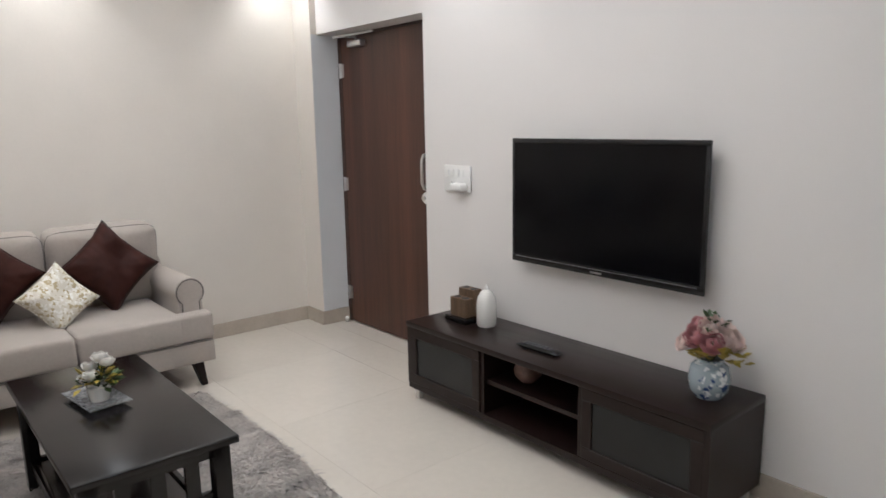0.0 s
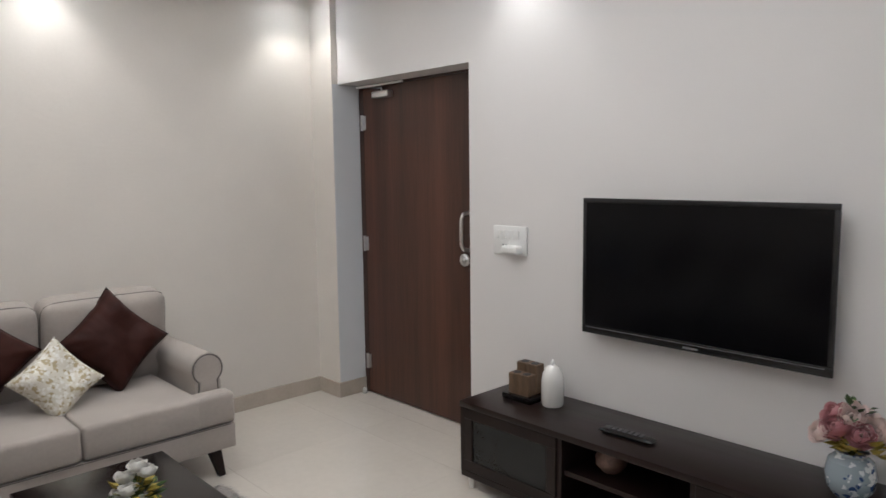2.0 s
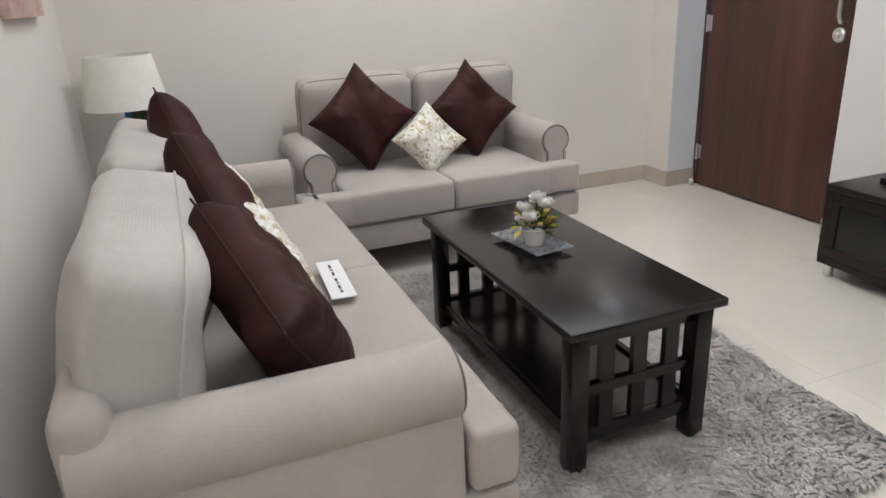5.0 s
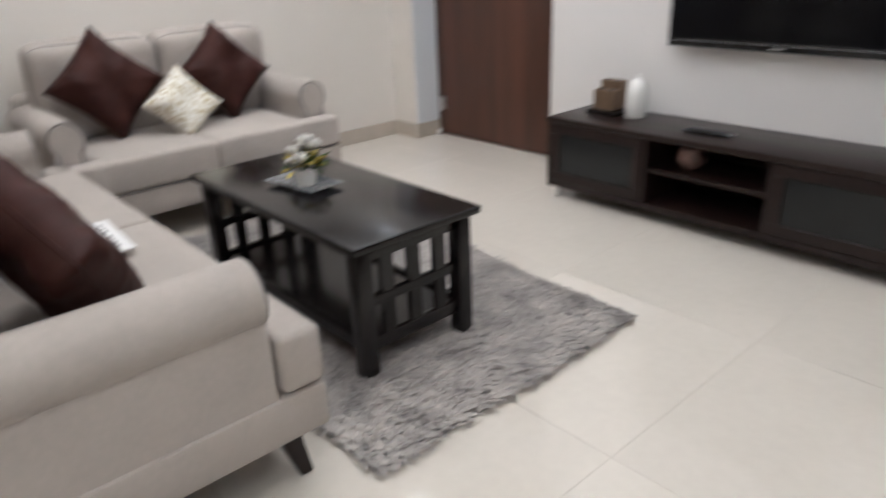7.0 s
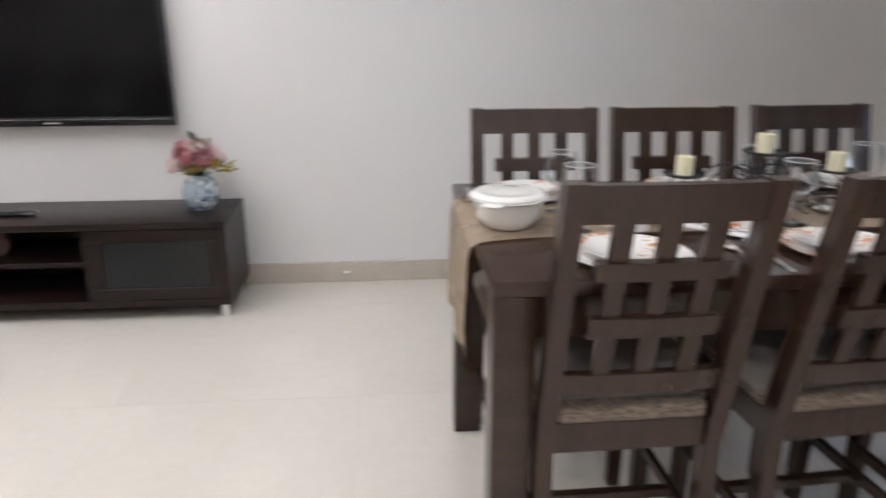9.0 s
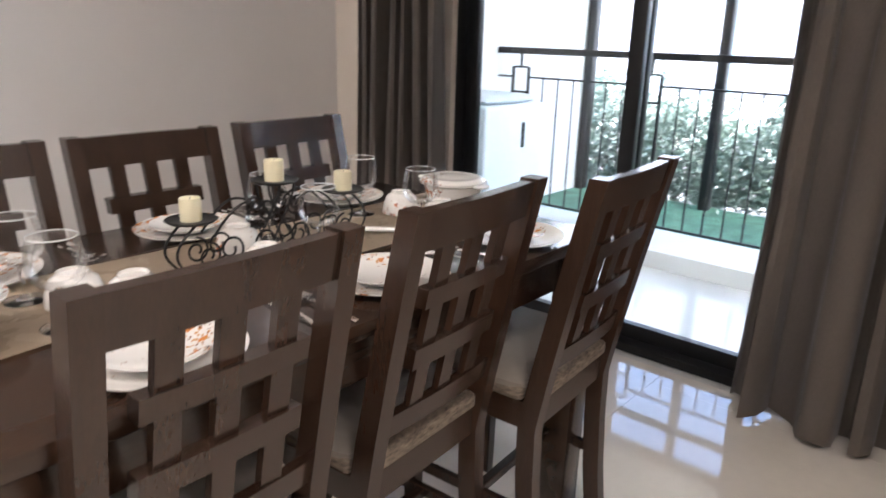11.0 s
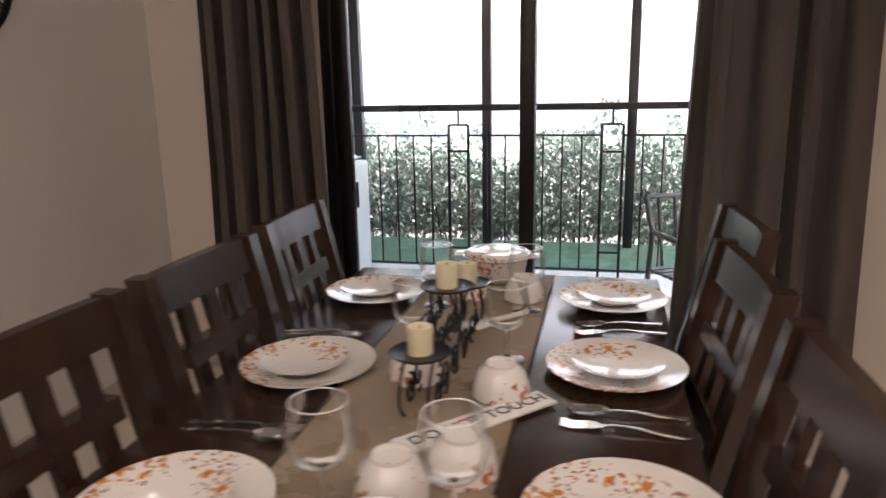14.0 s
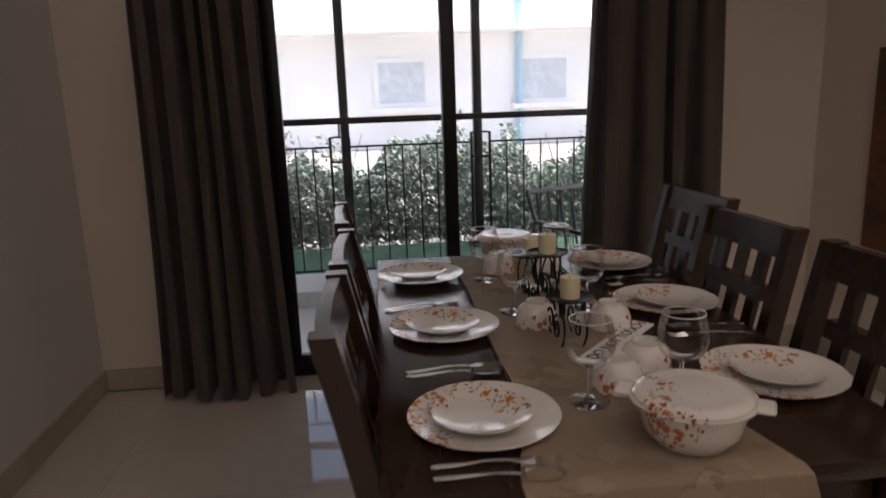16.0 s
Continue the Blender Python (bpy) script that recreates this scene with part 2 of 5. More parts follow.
M = dict(
    wall=mat("wall_paint", (0.74, 0.71, 0.69), 0.6, vary=0.015, scale=1.2, fine=180, bump=0.06),
    paper=weave("wallpaper_linen", (0.74, 0.69, 0.63), 0.7, 70, 0.2, vary=0.012),
    # Dining walls: the warm tint of lamplight is put into the base colour.
    wall_lamp_warmed=mat("lamp_warmed_wall_paint", (0.74, 0.665, 0.585), 0.6, vary=0.02, scale=1.5, fine=160, bump=0.06),
    jamb=mat("jamb_paint", (0.68, 0.69, 0.71), 0.55, vary=0.02, scale=2, fine=150, bump=0.05),
    ceiling=mat("ceiling_paint", (0.85, 0.84, 0.82), 0.7, vary=0.01, bump=0.03),
    tile=mat("polished_tile", (0.66, 0.61, 0.54), 0.04, vary=0.03, scale=2.2, fine=26, bump=0.0, coat=0.3, rand=0.012, uneven=0.1),
    grout=mat("grout", (0.58, 0.53, 0.46), 0.4, vary=0.05, fine=200),
    skirting=mat("skirting_tile", (0.50, 0.44, 0.37), 0.2, vary=0.05, scale=7, fine=60, bump=0.0, coat=0.2),
    espresso=mat("espresso_wood", (0.017, 0.010, 0.0085), 0.34, vary=0.14, scale=3, fine=40, bump=0.02, stretch=(1, 12, 12), spec=0.28),
    black_wood=mat("black_lacquered_wood", (0.010, 0.0083, 0.0083), 0.2, vary=0.10, scale=4, fine=40, bump=0.0, stretch=(1, 9, 9), spec=0.4, uneven=0.03),
    chair_wood=mat("dark_brown_wood", (0.037, 0.0195, 0.0125), 0.22, vary=0.10, scale=5, fine=50, bump=0.0, uneven=0.04, stretch=(6, 6, 1), spec=0.55),
    table_wood=mat("dark_table_wood", (0.036, 0.019, 0.012), 0.2, vary=0.12, scale=4, fine=40, bump=0.0, uneven=0.04, stretch=(1, 7, 7)),
    door=mat("walnut_laminate", (0.108, 0.043, 0.025), 0.34, vary=0.2, scale=2.4, fine=34, bump=0.02, stretch=(3.4, 3.4, 0.10), second=(0.036, 0.015, 0.010), uneven=0.08),
    door_frame=mat("dark_door_frame", (0.05, 0.025, 0.018), 0.4, vary=0.2, scale=3, fine=30, stretch=(5, 5, 0.4)),
    # Beige linen made paler: light on the upturned back cushions put into colour.
    sofa_lit=weave("beige_linen_lit", (0.56, 0.52, 0.475), 0.85, 190, 0.4),
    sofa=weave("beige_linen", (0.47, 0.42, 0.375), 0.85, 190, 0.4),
    piping=mat("grey_piping", (0.16, 0.145, 0.135), 0.8, fine=300),
    brown=mat("brown_satin", (0.040, 0.0125, 0.0095), 0.55, vary=0.2, scale=7, fine=24, bump=0.22, spec=0.16),
    gold=spotted("gold_brocade", (0.72, 0.68, 0.58), [(0.46, 0.38, 0.22), (0.84, 0.82, 0.76)], rough=0.5, coat=0.0, scale=38, cut=0.90, patch=20, gate=0.44),
    rug=mat("grey_shag", (0.30, 0.28, 0.265), 0.9, vary=0.3, scale=6, fine=90, bump=0.2, sheen=0.4),
    sheet=mat("silvered_glass", (0.42, 0.43, 0.45), 0.15, vary=0.35, scale=60, fine=200, bump=0.3, coat=0.4),
    pile=mat("grey_pile", (0.55, 0.505, 0.465), 0.7, vary=0.35, scale=7, fine=45, bump=0.0, sheen=0.3, second=(0.20, 0.18, 0.17)),
    screen=mat("black_screen", (0.003, 0.003, 0.004), 0.16, vary=0.02, bump=0.0, spec=0.22, uneven=0.02),
    bezel=mat("black_plastic", (0.010, 0.010, 0.011), 0.25, vary=0.05, bump=0.02),
    plastic=mat("white_plastic", (0.80, 0.79, 0.77), 0.3, vary=0.02, bump=0.0),
    grey_plastic=mat("grey_buttons", (0.08, 0.08, 0.085), 0.4, bump=0.0),
    cutlery=mat("polished_steel", (0.80, 0.79, 0.78), 0.14, 1.0, vary=0.02, bump=0.0),
    chrome=mat("brushed_steel", (0.74, 0.73, 0.72), 0.32, 1.0, vary=0.04, fine=200, bump=0.03),
    iron=mat("black_iron", (0.012, 0.011, 0.011), 0.45, 0.3, vary=0.2, fine=150, bump=0.1),
    alu=mat("dark_aluminium", (0.018, 0.018, 0.02), 0.35, 0.4, vary=0.1, fine=150, bump=0.03),
    smoke=mat("smoked_glass", (0.014, 0.015, 0.015), 0.14, vary=0.08, bump=0.0, spec=0.35, uneven=0.05),
    clear=glass("clear_glass"),
    wine=thin_pane("wine_glass_bowl", (0.99, 0.995, 0.995), 0.55),
    # Opaque near-white: the window's reflection along the glass edge, painted in.
    wine_rim_glint=mat("wine_glass_rim_glint", (0.85, 0.88, 0.88), 0.08, vary=0.0, bump=0.0, coat=0.6),
    pane=thin_pane("window_pane", (0.97, 0.985, 0.98)),
    china=printed("floral_china", (0.80, 0.77, 0.73), [((0.55, 0.20, 0.09), 50, 0.80, 0.58), ((0.30, 0.09, 0.04), 90, 0.74, 0.56), ((0.50, 0.34, 0.24), 80, 0.54, 0.50)], patch=9, lean=1.0),
    china_plate=printed("floral_plate_china", (0.80, 0.77, 0.73), [((0.62, 0.22, 0.05), 36, 0.76, 0.66), ((0.55, 0.27, 0.08), 80, 0.74, 0.62), ((0.20, 0.07, 0.03), 85, 0.68, 0.60), ((0.34, 0.15, 0.07), 70, 0.50, 0.36)], patch=11, lean=2.4),
    china_plain=mat("white_china", (0.80, 0.78, 0.74), 0.12, vary=0.01, bump=0.0, coat=0.4),
    runner=spotted("beige_runner", (0.58, 0.46, 0.33), [(0.47, 0.36, 0.245), (0.64, 0.53, 0.40)], rough=0.5, coat=0.0, scale=13, cut=0.85, patch=9),
    runner_edge=mat("brown_hem", (0.05, 0.03, 0.02), 0.6),
    wax=mat("ivory_wax", (0.78, 0.72, 0.50), 0.45, vary=0.03, fine=40, bump=0.04),
    curtain=mat("grey_brown_curtain", (0.205, 0.172, 0.146), 0.75, vary=0.12, scale=3, fine=120, bump=0.2, stretch=(3, 3, 0.6), sheen=0.3),
    lining=mat("curtain_edge", (0.085, 0.07, 0.058), 0.8, fine=100),
    shade=mat("white_linen_shade", (0.82, 0.80, 0.72), 0.8, vary=0.03, scale=20, fine=200, bump=0.15),
    leaf=mat("green_leaf", (0.055, 0.10, 0.022), 0.5, vary=0.4, scale=30, fine=120, bump=0.05, rand=0.2),
    leaf_yellow=mat("yellow_leaf", (0.42, 0.33, 0.05), 0.5, vary=0.25, scale=30, bump=0.05, rand=0.2),
    petal_white=mat("white_petal", (0.82, 0.80, 0.76), 0.6, vary=0.04, scale=40, bump=0.05),
    petal_blush=mat("blush_petal", (0.90, 0.79, 0.74), 0.6, vary=0.12, scale=40, bump=0.05, second=(0.82, 0.64, 0.60)),
    petal_pink=mat("pink_petal", (0.62, 0.34, 0.36), 0.6, vary=0.25, scale=40, bump=0.05, second=(0.48, 0.20, 0.22)),
    vase=spotted("blue_glazed_vase", (0.36, 0.42, 0.46), [(0.04, 0.08, 0.20), (0.78, 0.80, 0.80)], scale=26, cut=0.82, patch=11, gate=0.48),
    wooden=mat("light_brown_wood", (0.15, 0.095, 0.055), 0.5, vary=0.2, scale=10, fine=90, stretch=(6, 6, 1)),
    paper_white=mat("white_card", (0.78, 0.77, 0.76), 0.6, vary=0.02, bump=0.02),
    ink=mat("black_ink", (0.03, 0.03, 0.035), 0.6, bump=0.0),
    ink_red=mat("red_ink", (0.5, 0.03, 0.03), 0.6, bump=0.0),
    blue=mat("blue_ceramic", (0.03, 0.14, 0.42), 0.25, vary=0.1, bump=0.0),
    grey_table=mat("dark_grey_laminate", (0.045, 0.047, 0.052), 0.4, vary=0.1),
    appliance=mat("pale_appliance", (0.60, 0.66, 0.70), 0.3, vary=0.02, bump=0.0),
    exterior=mat("exterior_plaster", (0.72, 0.72, 0.70), 0.8, vary=0.05, scale=1, fine=60, bump=0.1),
    balcony_tile=mat("balcony_tile", (0.55, 0.55, 0.53), 0.12, vary=0.05, scale=3, fine=40, bump=0.0),
    turf=mat("artificial_turf", (0.09, 0.20, 0.13), 0.9, vary=0.25, scale=9, fine=160, bump=0.4),
    shrub=mat("shrub_leaf", (0.33, 0.41, 0.345), 0.45, vary=0.4, scale=9, fine=50, bump=0.0, second=(0.18, 0.24, 0.20)),
    twig=mat("shrub_twig", (0.07, 0.05, 0.035), 0.8),
    cushion=weave("seat_cloth", (0.23, 0.20, 0.17), 0.8, 120, 0.4),
    stripe=mat("woven_stripe", (0.25, 0.20, 0.15), 0.8, vary=0.2, scale=90, fine=200, bump=0.3, stretch=(0.5, 0.5, 2.2), second=(0.05, 0.037, 0.029)),
    canvas=mat("rust_canvas", (0.30, 0.10, 0.04), 0.6, vary=0.3, scale=5, fine=40, bump=0.15, second=(0.06, 0.035, 0.02)),
    canvas_pale=mat("pale_pink_canvas", (0.6, 0.42, 0.36), 0.6, vary=0.2, scale=6, fine=40, bump=0.1),
    bulb=glow("lit_diffuser", (1.0, 0.94, 0.84), 9.0),
    panel=glow("lit_ceiling_panel", (1.0, 0.885, 0.755), PANEL),
    ground=mat("outside_ground", (0.30, 0.29, 0.27), 0.9, vary=0.15, scale=1.5, fine=30, bump=0.3),
    far=mat("far_plaster", (0.88, 0.88, 0.87), 0.8, vary=0.06, scale=0.6, fine=20, bump=0.1),
    far_dark=mat("far_window", (0.62, 0.67, 0.71), 0.3, vary=0.1),
    far_blue=mat("far_blue_pipe", (0.38, 0.58, 0.68), 0.5),
)


# ---- mesh tools ----
def finish(bm, smooth=True, angle=35):
    if smooth:
        for f in bm.faces:
            f.smooth = True
        for e in bm.edges:
            if len(e.link_faces) == 2 and e.calc_face_angle(0) > radians(angle):
                e.smooth = False
    return bm


def mesh_of(name, bm, material, smooth=True):
    bmesh.ops.recalc_face_normals(bm, faces=bm.faces)
    finish(bm, smooth)
    me = bpy.data.meshes.new(name)
    bm.to_mesh(me)
    bm.free()
    me.materials.append(material)
    return me


def part(name, bm, material, parent, label=""):
    ob = new(name, mesh_of(name, bm, material))
    ob.parent = parent
    return tagged(ob, label)


def thing(name, m, label, category, group="", kind=""):
    ob = new(name)
    ob.empty_display_size = 0.1
    ob.matrix_world = m
    return tagged(ob, label, category, group, kind)


def solid(name, bm, material, label, category, kind="", m=None, group=""):
    ob = new(name, mesh_of(name, bm, material))
    if m is not None:
        ob.matrix_world = m
    return tagged(ob, label, category, group, kind)


def box(bm, x0, x1, y0, y1, z0, z1, bevel=0.0, seg=2, m=None):
    vs = [bm.verts.new((x, y, z)) for x in (x0, x1) for y in (y0, y1) for z in (z0, z1)]
    fs = [bm.faces.new([vs[i] for i in q]) for q in ((0, 1, 3, 2), (4, 6, 7, 5), (0, 4, 5, 1), (2, 3, 7, 6), (0, 2, 6, 4), (1, 5, 7, 3))]
    made = set(vs)
    if bevel:
        es = list({e for f in fs for e in f.edges})
        r = bmesh.ops.bevel(bm, geom=es, offset=bevel, segments=seg, affect="EDGES", profile=0.5)
        made = {v for v in made if v.is_valid} | set(r["verts"])
    if m is not None:
        bmesh.ops.transform(bm, matrix=m, verts=list(made))
    return bm


def B(*a, **k):
    return box(bmesh.new(), *a, **k)


def lathe(bm, profile, seg=24, m=None, sx=1.0, sy=1.0):
    rings = []
    for r, z in profile:
        if r < 1e-6:
            rings.append([bm.verts.new((0, 0, z))])
        else:
            rings.append([bm.verts.new((r * sx * math.cos(a), r * sy * math.sin(a), z)) for a in (2 * math.pi * i / seg for i in range(seg))])
    for p, q in zip(rings, rings[1:]):
        for i in range(seg):
            j = (i + 1) % seg
            c = [p[i % len(p)], p[j % len(p)], q[j % len(q)], q[i % len(q)]]
            u = list(dict.fromkeys(c))
            if len(u) > 2:
                bm.faces.new(u)
    for end in (rings[0], rings[-1]):
        if len(end) > 2 and rings[0] is not rings[-1] and (profile[0] != profile[-1]):
            bm.faces.new(end)
    if m is not None:
        bmesh.ops.transform(bm, matrix=m, verts=[v for r in rings for v in r])
    return bm


def L(profile, seg=24, **k):
    return lathe(bmesh.new(), profile, seg, **k)


def tube(bm, pts, r, seg=8, closed=False):
    pts = [Vector(p) for p in pts]
    n = len(pts)
    rings, up = [], None
    for i, p in enumerate(pts):
        a = pts[(i - 1) % n] if closed or i else p
        b = pts[(i + 1) % n] if closed or i < n - 1 else p
        t = (b - a).normalized()
        if up is None:
            up = t.orthogonal().normalized()
        up = (up - t * up.dot(t)).normalized()
        side = t.cross(up)
        rr = r(i / (n - 1)) if callable(r) else r
        rings.append([bm.verts.new(p + (up * math.cos(x) + side * math.sin(x)) * rr) for x in (2 * math.pi * k / seg for k in range(seg))])
    pairs = list(zip(rings, rings[1:])) + ([(rings[-1], rings[0])] if closed else [])
    for p, q in pairs:
        for k in range(seg):
            bm.faces.new((p[k], p[(k + 1) % seg], q[(k + 1) % seg], q[k]))
    if not closed:
        bm.faces.new(rings[0]), bm.faces.new(rings[-1])
    return bm


def T(pts, r, seg=8, closed=False):
    return tube(bmesh.new(), pts, r, seg, closed)


def extrude(bm, outline, h, axis="z", m=None):
    """A prism: outline of (a, b) pairs, pushed along the axis from 0 to h."""
    def at(a, b, c):
        return {"z": (a, b, c), "y": (a, c, b), "x": (c, a, b)}[axis]
    lo = [bm.verts.new(at(a, b, 0)) for a, b in outline]
    hi = [bm.verts.new(at(a, b, h)) for a, b in outline]
    n = len(outline)
    for i in range(n):
        bm.faces.new((lo[i], lo[(i + 1) % n], hi[(i + 1) % n], hi[i]))
    bm.faces.new(lo), bm.faces.new(hi)
    if m is not None:
        bmesh.ops.transform(bm, matrix=m, verts=lo + hi)
    return bm


def taper(bm, x, y, z0, z1, a0, a1, dx=0.0, dy=0.0, bevel=0.003):
    """A square leg, a0 wide at the foot and a1 at the top, its foot moved by dx, dy."""
    vs = [[bm.verts.new((x + o + sx * a / 2, y + p + sy * a / 2, z)) for sx, sy in ((-1, -1), (1, -1), (1, 1), (-1, 1))] for z, a, o, p in ((z0, a0, dx, dy), (z1, a1, 0, 0))]
    fs = [bm.faces.new((vs[0][i], vs[0][(i + 1) % 4], vs[1][(i + 1) % 4], vs[1][i])) for i in range(4)]
    fs += [bm.faces.new(vs[0]), bm.faces.new(vs[1])]
    if bevel:
        bmesh.ops.bevel(bm, geom=list({e for f in fs for e in f.edges}), offset=bevel, segments=2, affect="EDGES")
    return bm


def plump(w, d, h, n=14, power=0.45, pinch=0.0, crease=0.0, seed=0, flat=0.0, corner=0.0):
    """A stuffed cushion lying flat, w by d, h thick in its middle; pinch draws the sides in between its corners."""
    bm = bmesh.new()
    sheets = []
    for s in (1, -1):
        rows = []
        for i in range(n + 1):
            row = []
            for j in range(n + 1):
                u, v = 2 * i / n - 1, 2 * j / n - 1
                e = max(0.0, (1 - u ** 4) * (1 - v ** 4)) ** power
                x = u * w / 2 * (1 - pinch * (1 - v * v))
                y = v * d / 2 * (1 - pinch * (1 - u * u))
                x, y = x * (1 - corner * u ** 8 * v ** 8), y * (1 - corner * u ** 8 * v ** 8)
                z = s * (flat + h / 2 * e)
                z += crease * e * noise.noise(Vector((x * 7 + seed, y * 7, s * 3.1 + seed)))
                row.append(bm.verts.new((x, y, z)))
            rows.append(row)
        sheets.append(rows)
        for i in range(n):
            for j in range(n):
                bm.faces.new((rows[i][j], rows[i + 1][j], rows[i + 1][j + 1], rows[i][j + 1]))
    ring = lambda r: [r[i][0] for i in range(n)] + [r[n][j] for j in range(n)] + [r[i][n] for i in range(n, 0, -1)] + [r[0][j] for j in range(n, 0, -1)]
    a, b = ring(sheets[0]), ring(sheets[1])
    if flat:
        for i in range(len(a)):
            j = (i + 1) % len(a)
            bm.faces.new((a[i], a[j], b[j], b[i]))
    else:
        bmesh.ops.weld_verts(bm, targetmap=dict(zip(b, a)))
    return bm


def moved(bm, m):
    bmesh.ops.transform(bm, matrix=m, verts=bm.verts)
    return bm

# ---- the setting ----
S = "structure"


def wall(name, bm, material, label):
    return solid(name, bm, material, label, "wall", S)


WT = 0.18
floor = solid("floor", B(X0 - 0.2, 7.80, -5.4, 0.4, -0.12, -0.006), M["grout"], "cream polished floor tiles with fine joints", "floor", S)
bm = B(X0 - WT, X0, YS - 0.2, 0.4, 0, 2.95)
wall("wall_west", bm, M["paper"], "cream linen-textured wallpapered wall behind the two-seat sofa")
# television wall: pier by the corner, stretch over the door, long stretch
DX0, DX1, DTOP = 1.503, 2.674, 2.05
bm = bmesh.new()
box(bm, DX1, X1 + 0.2, YT, YT + 0.22, 0, 2.95)
box(bm, DX0, DX1, YT, YT + 0.22, DTOP, 2.95)
wall("wall_north", bm, M["wall"], "pale grey-white painted wall that carries the television")
bm = B(X0, DX0, -0.047, YT + 0.22, 0, 2.95)
wall("wall_pier", bm, M["paper"], "narrow cream papered pier between wall and door")
solid("trim_jamb", B(DX0, DX0 + 0.003, -0.044, 0.164, 0.1, DTOP), M["jamb"], "pale grey painted side of the door reveal", "trim", S)
wall("door_back", B(DX0 - 0.1, DX1 + 0.1, 0.225, 0.4, 0, 2.2), M["wall"], "plain wall closing the doorway behind")
# sofa wall, with a wide opening towards the rest of the flat, then the dining pier
bm = B(X0 - 0.2, 4.22, YS - WT, YS, 0, 2.95)
wall("wall_south", bm, M["paper"], "cream textured wall behind the long sofa")
YD = -3.30
wall("wall_dining", B(6.62, X1 + 0.2, YD - 0.25, YD, 0, 2.95), M["wall_lamp_warmed"], "white painted wall with lamp warmth in its colour and a rust painting")
wall("wall_passage", B(4.0, 6.9, -5.3, -5.12, 0, 2.95), M["wall"], "plain painted wall of the passage")
bm = bmesh.new()
box(bm, 4.04, 4.22, -5.12, YS - WT, 0, 2.95)
box(bm, 6.62, 6.8, -5.12, YD - 0.25, 0, 2.95)
wall("wall_passage_sides", bm, M["wall"], "plain painted side walls of the passage")
# window wall
WY0, WY1, WTOP = -0.765, -2.40, 2.30
bm = bmesh.new()
box(bm, X1, X1 + 0.16, WY0, YT, 0, 2.95)
box(bm, X1, X1 + 0.16, YD, WY1, 0, 2.95)
box(bm, X1, X1 + 0.16, WY1, WY0, WTOP, 2.95)
wall("wall_east", bm, M["wall_lamp_warmed"], "white wall round the balcony door with lamp warmth in its colour")
# ceiling with a lit tray
bm = bmesh.new()
box(bm, X0 - 0.2, X1 + 0.16, -5.3, 0.3, TRAY, TRAY + 0.2)
box(bm, X0, TX0, YS, YT, CEIL, CEIL + 0.02)
box(bm, TX1, X1, -5.12, YT, CEIL, CEIL + 0.02)
box(bm, TX0, TX1, TY0, YT, CEIL, CEIL + 0.02)
box(bm, TX0, TX1, -5.12, TY1, CEIL, CEIL + 0.02)
box(bm, TX0 - 0.12, TX0 - 0.10, TY1 - 0.1, TY0 + 0.1, CEIL + 0.02, TRAY)
box(bm, TX1 + 0.10, TX1 + 0.12, TY1 - 0.1, TY0 + 0.1, CEIL + 0.02, TRAY)
box(bm, TX0 - 0.1, TX1 + 0.1, TY0 + 0.08, TY0 + 0.10, CEIL + 0.02, TRAY)
box(bm, TX0 - 0.1, TX1 + 0.1, TY1 - 0.10, TY1 - 0.08, CEIL + 0.02, TRAY)
solid("ceiling", bm, M["ceiling"], "white false ceiling with a recessed lit tray", "ceiling", S)
# The added fill lights get the same fixture as the downlights.
for x, y, watts, spread in DOWNLIGHTS_AND_FILL:
    d = thing("downlight", pose(x, y, CEIL - 0.01), "round recessed ceiling downlight out of view, added as fill over dining and passage", "downlight", "ceiling downlights")
    part("rim", L([(0.045, 0.01), (0.062, 0.01), (0.062, 0.0), (0.045, 0.0), (0.045, 0.01)], 24), M["plastic"], d, "white ring")
    part("diffuser", L([(0.0, 0.007), (0.044, 0.007), (0.044, 0.0095), (0.0, 0.0095)], 24), M["bulb"], d, "lit round diffuser")


cl = thing("ceiling_light", pose((TX0 + TX1) / 2, (TY0 + TY1) / 2, CEIL + 0.06), "large lit white panel filling the ceiling tray", "ceiling light")
PW, PD = (TX1 - TX0) / 2 + 0.05, (TY0 - TY1) / 2 + 0.05
part("diffuser", B(-PW + 0.03, PW - 0.03, -PD + 0.03, PD - 0.03, 0.0, 0.02), M["panel"], cl, "glowing white diffuser")
for s_ in (-1, 1):
    part("frame", B(-PW, PW, s_ * (PD - 0.014) - 0.014, s_ * (PD - 0.014) + 0.014, -0.035, 0.025), M["plastic"], cl)
    part("frame", B(s_ * (PW - 0.014) - 0.014, s_ * (PW - 0.014) + 0.014, -PD + 0.029, PD - 0.029, -0.035, 0.025), M["plastic"], cl)


def skirting(name, x0, x1, y0, y1):
    solid(name, B(x0, x1, y0, y1, 0, 0.1, bevel=0.002, seg=1), M["skirting"], "beige stone skirting tile along the wall", "baseboard", S)


K = 0.012
skirting("baseboard_north", DX1, X1, YT - K, YT)
skirting("baseboard_west", X0, X0 + K, YS, -0.047 - K)
skirting("baseboard_pier", X0, DX0 + K, -0.047 - K, -0.047)
skirting("baseboard_jamb", DX0, DX0 + K, -0.047, 0.165)
skirting("baseboard_jamb_right", DX1 - K, DX1, 0.0, 0.165)
skirting("baseboard_south", X0 + K, 4.22, YS, YS + K)
skirting("baseboard_east_a", X1 - K, X1, WY0, YT - K)
skirting("baseboard_east_b", X1 - K, X1, YD + K, WY1)
skirting("baseboard_dining", 6.62, X1, YD, YD + K)

